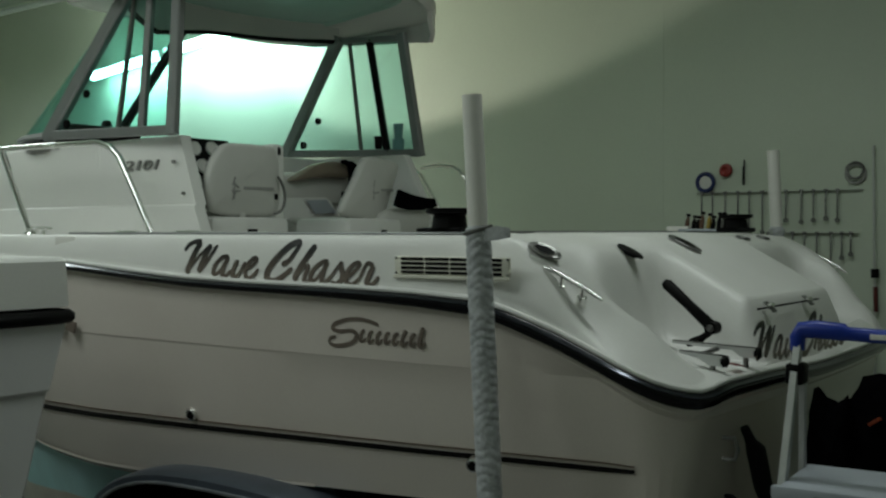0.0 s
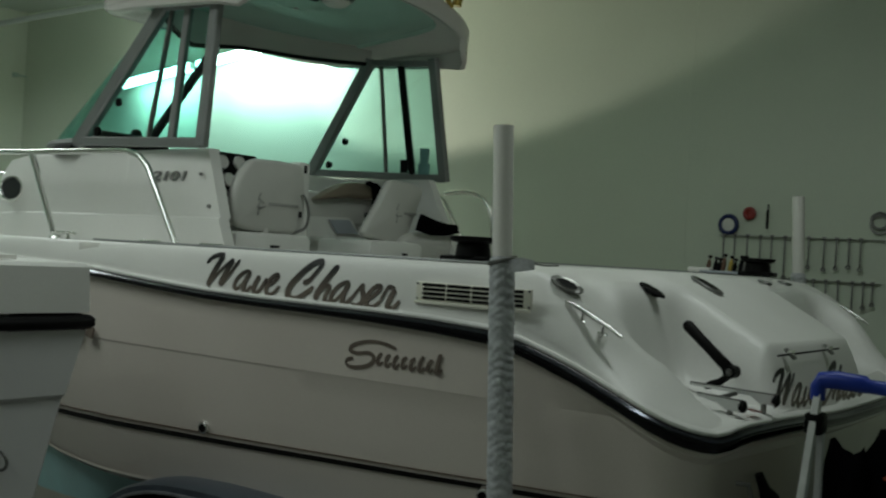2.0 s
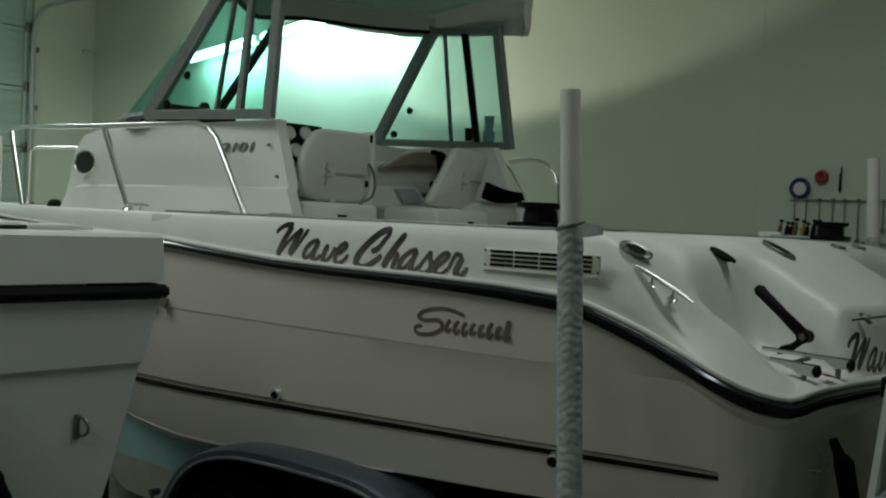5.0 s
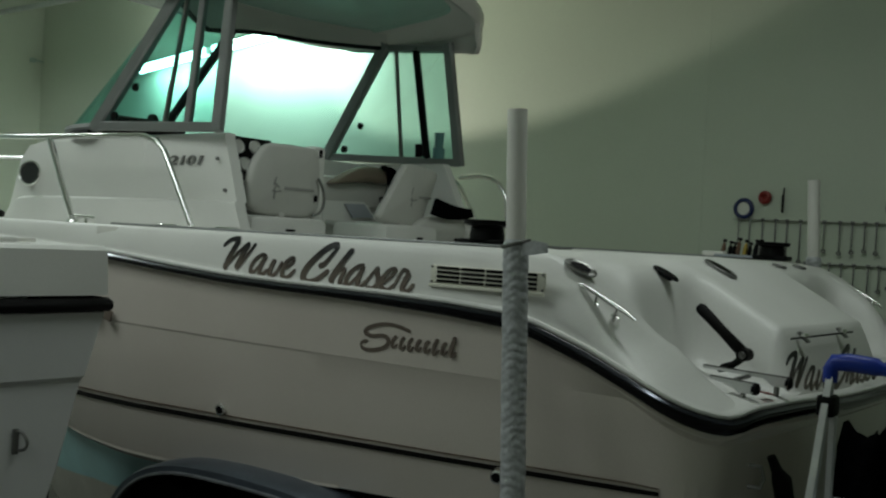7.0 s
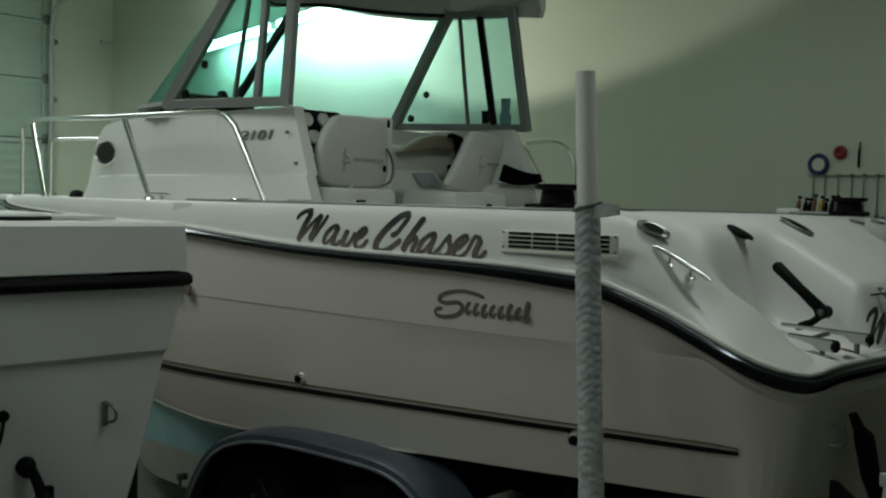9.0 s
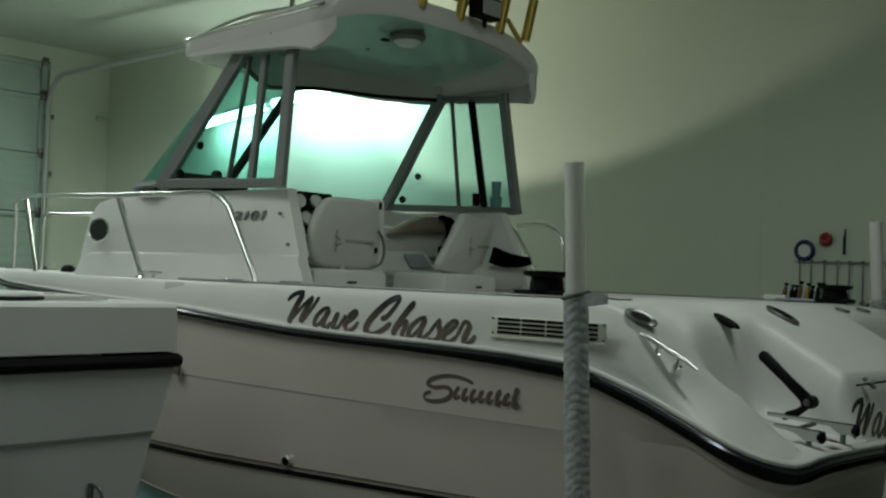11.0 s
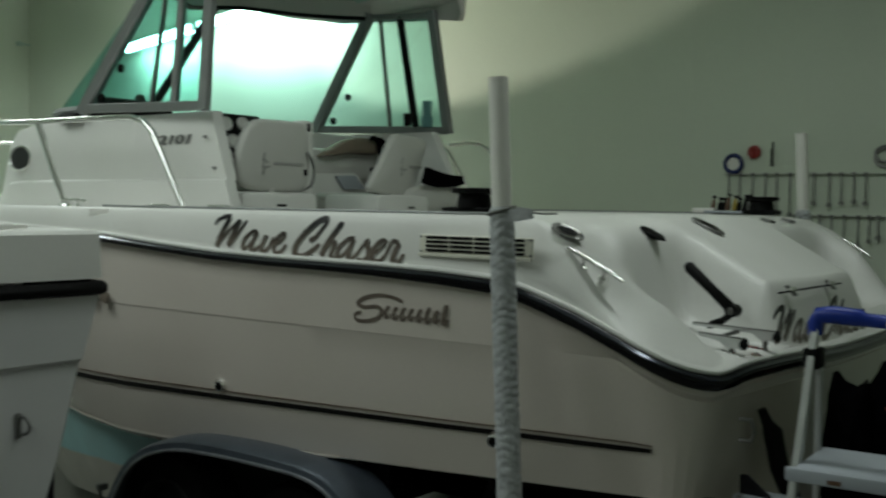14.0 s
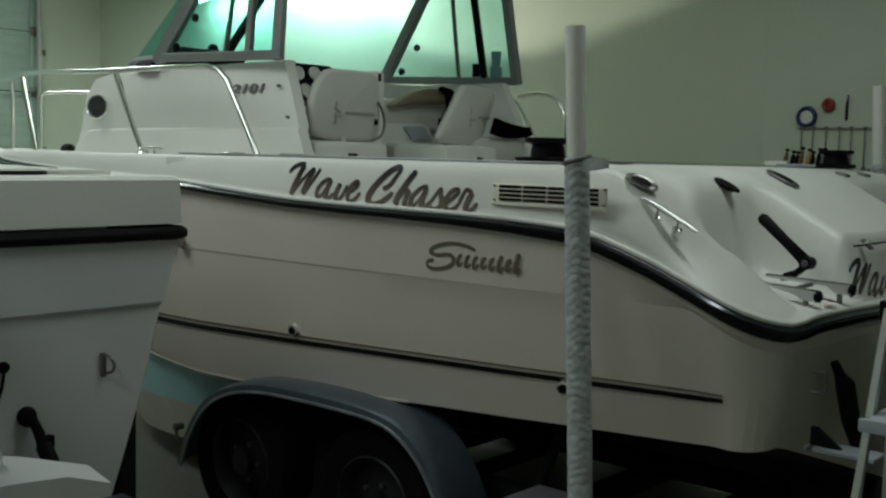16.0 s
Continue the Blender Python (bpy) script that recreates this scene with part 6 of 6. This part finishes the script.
# ---- step ladder with blue handle behind the transom ----
def step_ladder():
    """Its own axes: x to the side, y away; set at the stern's corner."""
    lad = thing("step_ladder", "folding aluminium step ladder with a blue plastic top handle", "ladder", (0.455, -1.085, 0))
    lad.rotation_euler = (0, 0, radians(4))
    w = 0.158
    for sx in (-1, 1):
        front = part("front_leg", spar((sx * (w + 0.075), -0.33, FLOOR), (sx * w, 0.0, 1.31), 0.022, 0.034), LEGS, lad)
        part("foot", Shape().box((sx * (w + 0.075), -0.33, FLOOR + 0.02), (0.04, 0.05, 0.04), 0.008), MATTE, front)
        rear = part("rear_leg", spar((sx * (w + 0.09), 0.42, FLOOR), (sx * (w - 0.005), 0.03, 1.22), 0.018, 0.028), LEGS, lad)
        part("foot", Shape().box((sx * (w + 0.09), 0.42, FLOOR + 0.02), (0.04, 0.05, 0.04), 0.008), MATTE, rear)
        part("clamp", Shape().box((sx * (w + 0.004), 0.0, 1.225), (0.05, 0.07, 0.06), 0.01), MATTE, lad, "black plastic leg clamp")
    s = Shape()
    pts = [(-w - 0.002, 0, 1.29), (-w - 0.002, 0, 1.325), (-w + 0.008, 0, 1.345), (-w + 0.05, 0, 1.349), (-w + 0.12, 0, 1.345), (-w + 0.13, 0, 1.341), (w - 0.085, 0, 1.337), (w - 0.075, 0, 1.342), (w - 0.012, 0, 1.346), (w + 0.006, 0, 1.33), (w + 0.008, 0, 1.288)]
    s.tube(pts, [0.02, 0.022, 0.024, 0.025, 0.024, 0.019, 0.019, 0.024, 0.026, 0.026, 0.024], 14)
    h = part("handle", s, BLUE, lad, "bright blue plastic top handle", smooth=60)
    part("sticker", Shape().box((0.075, -0.021, 1.337), (0.085, 0.004, 0.014), 0.001), PVC, h)
    for z, d in ((0.93, 0.30), (0.66, 0.16), (0.35, 0.18)):
        f = 1 - z / 1.33
        st = part("step", Shape().box((0, -0.30 * f + d * 0.32, z), (2 * (w + 0.075 * f) - 0.02, d, 0.03), 0.01), TRAY, lad, "pale grey plastic step")
        part("lip", Shape().box((0, -0.30 * f + d * 0.32 - d / 2 - 0.006, z - 0.006), (2 * (w + 0.075 * f) + 0.02, 0.016, 0.038), 0.006), TRAY, st)
        if z > 0.8:
            part("label_plate", Shape().box((-0.06, -0.30 * f + d * 0.32 - d / 2 - 0.015, z - 0.012), (0.035, 0.003, 0.012)), WOOD, st)
    part("brace", Shape().box((0, 0.2, 0.6), (0.36, 0.02, 0.03), 0.004), LEGS, lad)
    return lad


step_ladder()


# ---- black gear bags heaped behind the stern ----
def bag(c, size, seed, label, group="gear bags"):
    rng = random.Random(seed)
    bm = bmesh.new()
    bmesh.ops.create_icosphere(bm, subdivisions=4, radius=1)
    off = Vector((seed * 3.1, seed * 1.7, 0))
    s = Shape()
    vs = []
    for v in bm.verts:
        d = v.co.normalized()
        q = Vector([math.copysign(abs(a) ** 0.7, a) for a in d])
        k = 1 + 0.16 * noise.noise(d * 1.8 + off) + 0.07 * noise.noise(d * 5 + off)
        vs.append((q.x * size[0] * k, q.y * size[1] * k, max(-size[2], q.z * size[2] * k) + size[2]))
    bm.verts.index_update()
    s.add(vs, [[v.index for v in f.verts] for f in bm.faces])
    bm.free()
    o = thing("gear_bag", label, "bag", c, group=group)
    part("sack", s, CLOTH, o, smooth=80)
    return o


tall_bag = bag((0.37, -0.02, FLOOR), (0.24, 0.22, 0.60), 3, "tall black fabric gear bag with an orange mark")
bag((0.72, 0.10, FLOOR), (0.36, 0.28, 0.545), 5, "black fabric gear bag slumped beside the ladder")
bag((0.135, -0.24, FLOOR), (0.085, 0.13, 0.58), 8, "narrow black fabric bag against the transom")
part("printed_tag", Shape().box((-0.09, -0.205, 1.08), (0.036, 0.05, 0.012), 0.001, Matrix.Rotation(radians(-35), 4, "Y")), ORANGE, tall_bag, "small orange printed tag")

# ---- tools and bits on the back wall ----
Y = NORTH - 0.002


def hanging_ring(x, z, r, tube_r, mat, inner, name, label, cat):
    o = thing(name, label, cat, (x, Y, z))
    part("ring", Shape().tube([(r * math.cos(a), -tube_r, r * math.sin(a)) for a in [2 * math.pi * k / 28 for k in range(28)]], tube_r, 8, closed=True), mat, o)
    if inner:
        part("disc", Shape().turn([(0.0, 0.02), (r * 0.8, 0.018), (r * 0.85, 0.0)], (0, 0, 0), (0, -1, 0), 20), inner, o)
    part("nail", Shape().tube([(0, 0, r), (0, -0.03, r + 0.006)], 0.003, 6), STEEL, o)
    return o


hanging_ring(-1.33, 1.91, 0.052, 0.014, NAVY, PVC, "tape_roll", "roll of blue tape hanging on the wall", "tape")
hanging_ring(-1.20, 1.98, 0.026, 0.016, RED, RED, "red_reel", "small red plastic reel hanging on the wall", "reel")
coil = hanging_ring(-0.44, 1.935, 0.052, 0.009, PRINT, None, "wire_coil", "coil of grey wire hanging from a nail", "wire coil")
part("wire", Shape().tube([(0.046 * math.cos(a) * (1 + 0.1 * math.sin(a * 3)), -0.02 - 0.004 * math.sin(a * 2), 0.02 + 0.045 * math.sin(a)) for a in [2 * math.pi * k / 40 for k in range(40)]], 0.007, 6, closed=True), STEEL, coil)
k_ob = part("hanging_knife", Shape().box((0, -0.012, 0), (0.014, 0.012, 0.11), 0.004).box((0.004, -0.012, 0.07), (0.008, 0.008, 0.05), 0.003), MATTE)
k_ob.location = (-1.09, Y, 1.945)
tagged(k_ob, "slim black hand tool hanging on the wall", "hand tool")


def tool_rail(x0, x1, z, xs, lengths):
    o = thing("tool_rail", "narrow steel rail with a row of hanging spanners", "tool rail", (x0, Y, z))
    part("rail", Shape().box(((x1 - x0) / 2, -0.012, 0), (x1 - x0, 0.02, 0.004), 0.001), PRINT, o)
    for i, (x, l) in enumerate(zip(xs, lengths)):
        t = thing("spanner", "steel spanner hanging from the wall rail", "spanner", (x, Y - 0.026, z), group="hanging spanners")
        part("shaft", Shape().box((0, 0, -l / 2), (0.009, 0.006, l), 0.002), STEEL, t)
        part("ring_end", Shape().turn([(0.006, -0.005), (0.0135, -0.005), (0.0135, 0.005), (0.006, 0.005), (0.006, -0.005)], (0, 0, -l), (0, 1, 0), 12), STEEL, t)
        part("open_end", Shape().box((0, 0, 0.0), (0.024, 0.009, 0.018), 0.004), STEEL, t)
    return o


tool_rail(-1.39, -0.40, 1.845, [-1.35, -1.28, -1.2, -1.12, -1.05, -0.97, -0.90, -0.83, -0.74, -0.67, -0.60, -0.535], [0.2, 0.2, 0.2, 0.2, 0.22, 0.24, 0.24, 0.17, 0.18, 0.17, 0.16, 0.17])
tool_rail(-0.98, -0.42, 1.60, [-0.93, -0.86, -0.79, -0.72, -0.65, -0.57, -0.51, -0.46], [0.17, 0.16, 0.17, 0.18, 0.18, 0.17, 0.14, 0.12])
pole = thing("gaff_pole", "slim grey pole with a red grip leaning on the wall", "pole", (-0.31, Y - 0.03, FLOOR))
part("shaft", Shape().tube([(0, 0, 0.0), (-0.015, 0, 1.2), (-0.03, 0.01, 2.21)], 0.007, 8), LEGS, pole)
part("grip", Shape().tube([(-0.01, 0, 1.28), (-0.014, 0, 1.42)], 0.013, 10), material("dark_red_rubber", (0.10, 0.015, 0.012), 0.5, vary=0.2, scale=16.0), pole)
part("collar", Shape().tube([(-0.016, 0, 1.47), (-0.017, 0, 1.52)], 0.022, 10), MATTE, pole)
wheel = thing("steering_wheel", "black three-spoke steering wheel hanging on the wall", "steering wheel", (0.325, Y, 1.63))
part("rim", Shape().tube([(0.15 * math.cos(a), -0.04, 0.15 * math.sin(a)) for a in [2 * math.pi * k / 36 for k in range(36)]], 0.024, 10, closed=True), RUBBER, wheel)
for k in range(3):
    a = radians(90 + 120 * k)
    part("spoke", Shape().tube([(0, -0.04, 0), (0.15 * math.cos(a), -0.04, 0.15 * math.sin(a))], 0.014, 8), RIM, wheel)
part("hub", Shape().turn([(0.0, 0.07), (0.04, 0.06), (0.045, 0.0)], (0, 0, 0), (0, -1, 0), 18), RIM, wheel)

# ---- small gear along the far gunwale ----
GZ = GUN + 0.008
o = part("white_pad", Shape().box((0, 0, 0.013), (0.12, 0.07, 0.026), 0.008), PVC)
o.location = (-1.03, 1.12, GZ)
tagged(o, "small white plastic pad on the gunwale", "pad")
rng = random.Random(9)
for k in range(8):
    x = -0.99 + 0.028 * k
    h = rng.uniform(0.055, 0.08)
    m = (WOOD, MATTE, MATTE, WOOD, GOLD, MATTE, FRAME, STEEL)[k]
    q = thing("lure", "short coloured fishing lure standing upright in its tray", "lure", (x, 1.12 + rng.uniform(-0.02, 0.02), GZ + 0.012), group="lures on the gunwale")
    part("body", Shape().turn([(0.0, 0.0), (0.011, 0.004), (0.012, h * 0.5), (0.008, h * 0.8), (0.0, h)], (0, 0, 0), (0.15, 0.0, 1), 10), m, q)
    part("cap", Shape().turn([(0.009, 0.0), (0.013, 0.006), (0.009, 0.014), (0.0, 0.015)], (0.15 * h, 0, h * 0.95), (0.15, 0, 1), 8), MATTE, q)
o = part("lure_tray", Shape().box((0, 0, 0.006), (0.26, 0.09, 0.012), 0.003), TRAY)
o.location = (-0.89, 1.12, GZ)
tagged(o, "shallow grey tray on the gunwale", "tray")

# housing made up for that unseen spot, on the far bow rail
cl = thing("added_spot", "small black clamp spotlight, added to carry the wall beam", "lamp", tuple(SPOT_AT))
part("hood", Shape().turn([(0.018, -0.09), (0.03, -0.07), (0.045, 0.0), (0.043, 0.0), (0.027, -0.068)], (-0.03, -0.02, -0.015), (0.82, 0.57, 0.44), 18), MATTE, cl)
part("clamp", Shape().box((-0.09, -0.06, -0.06), (0.04, 0.03, 0.09), 0.006), MATTE, cl)
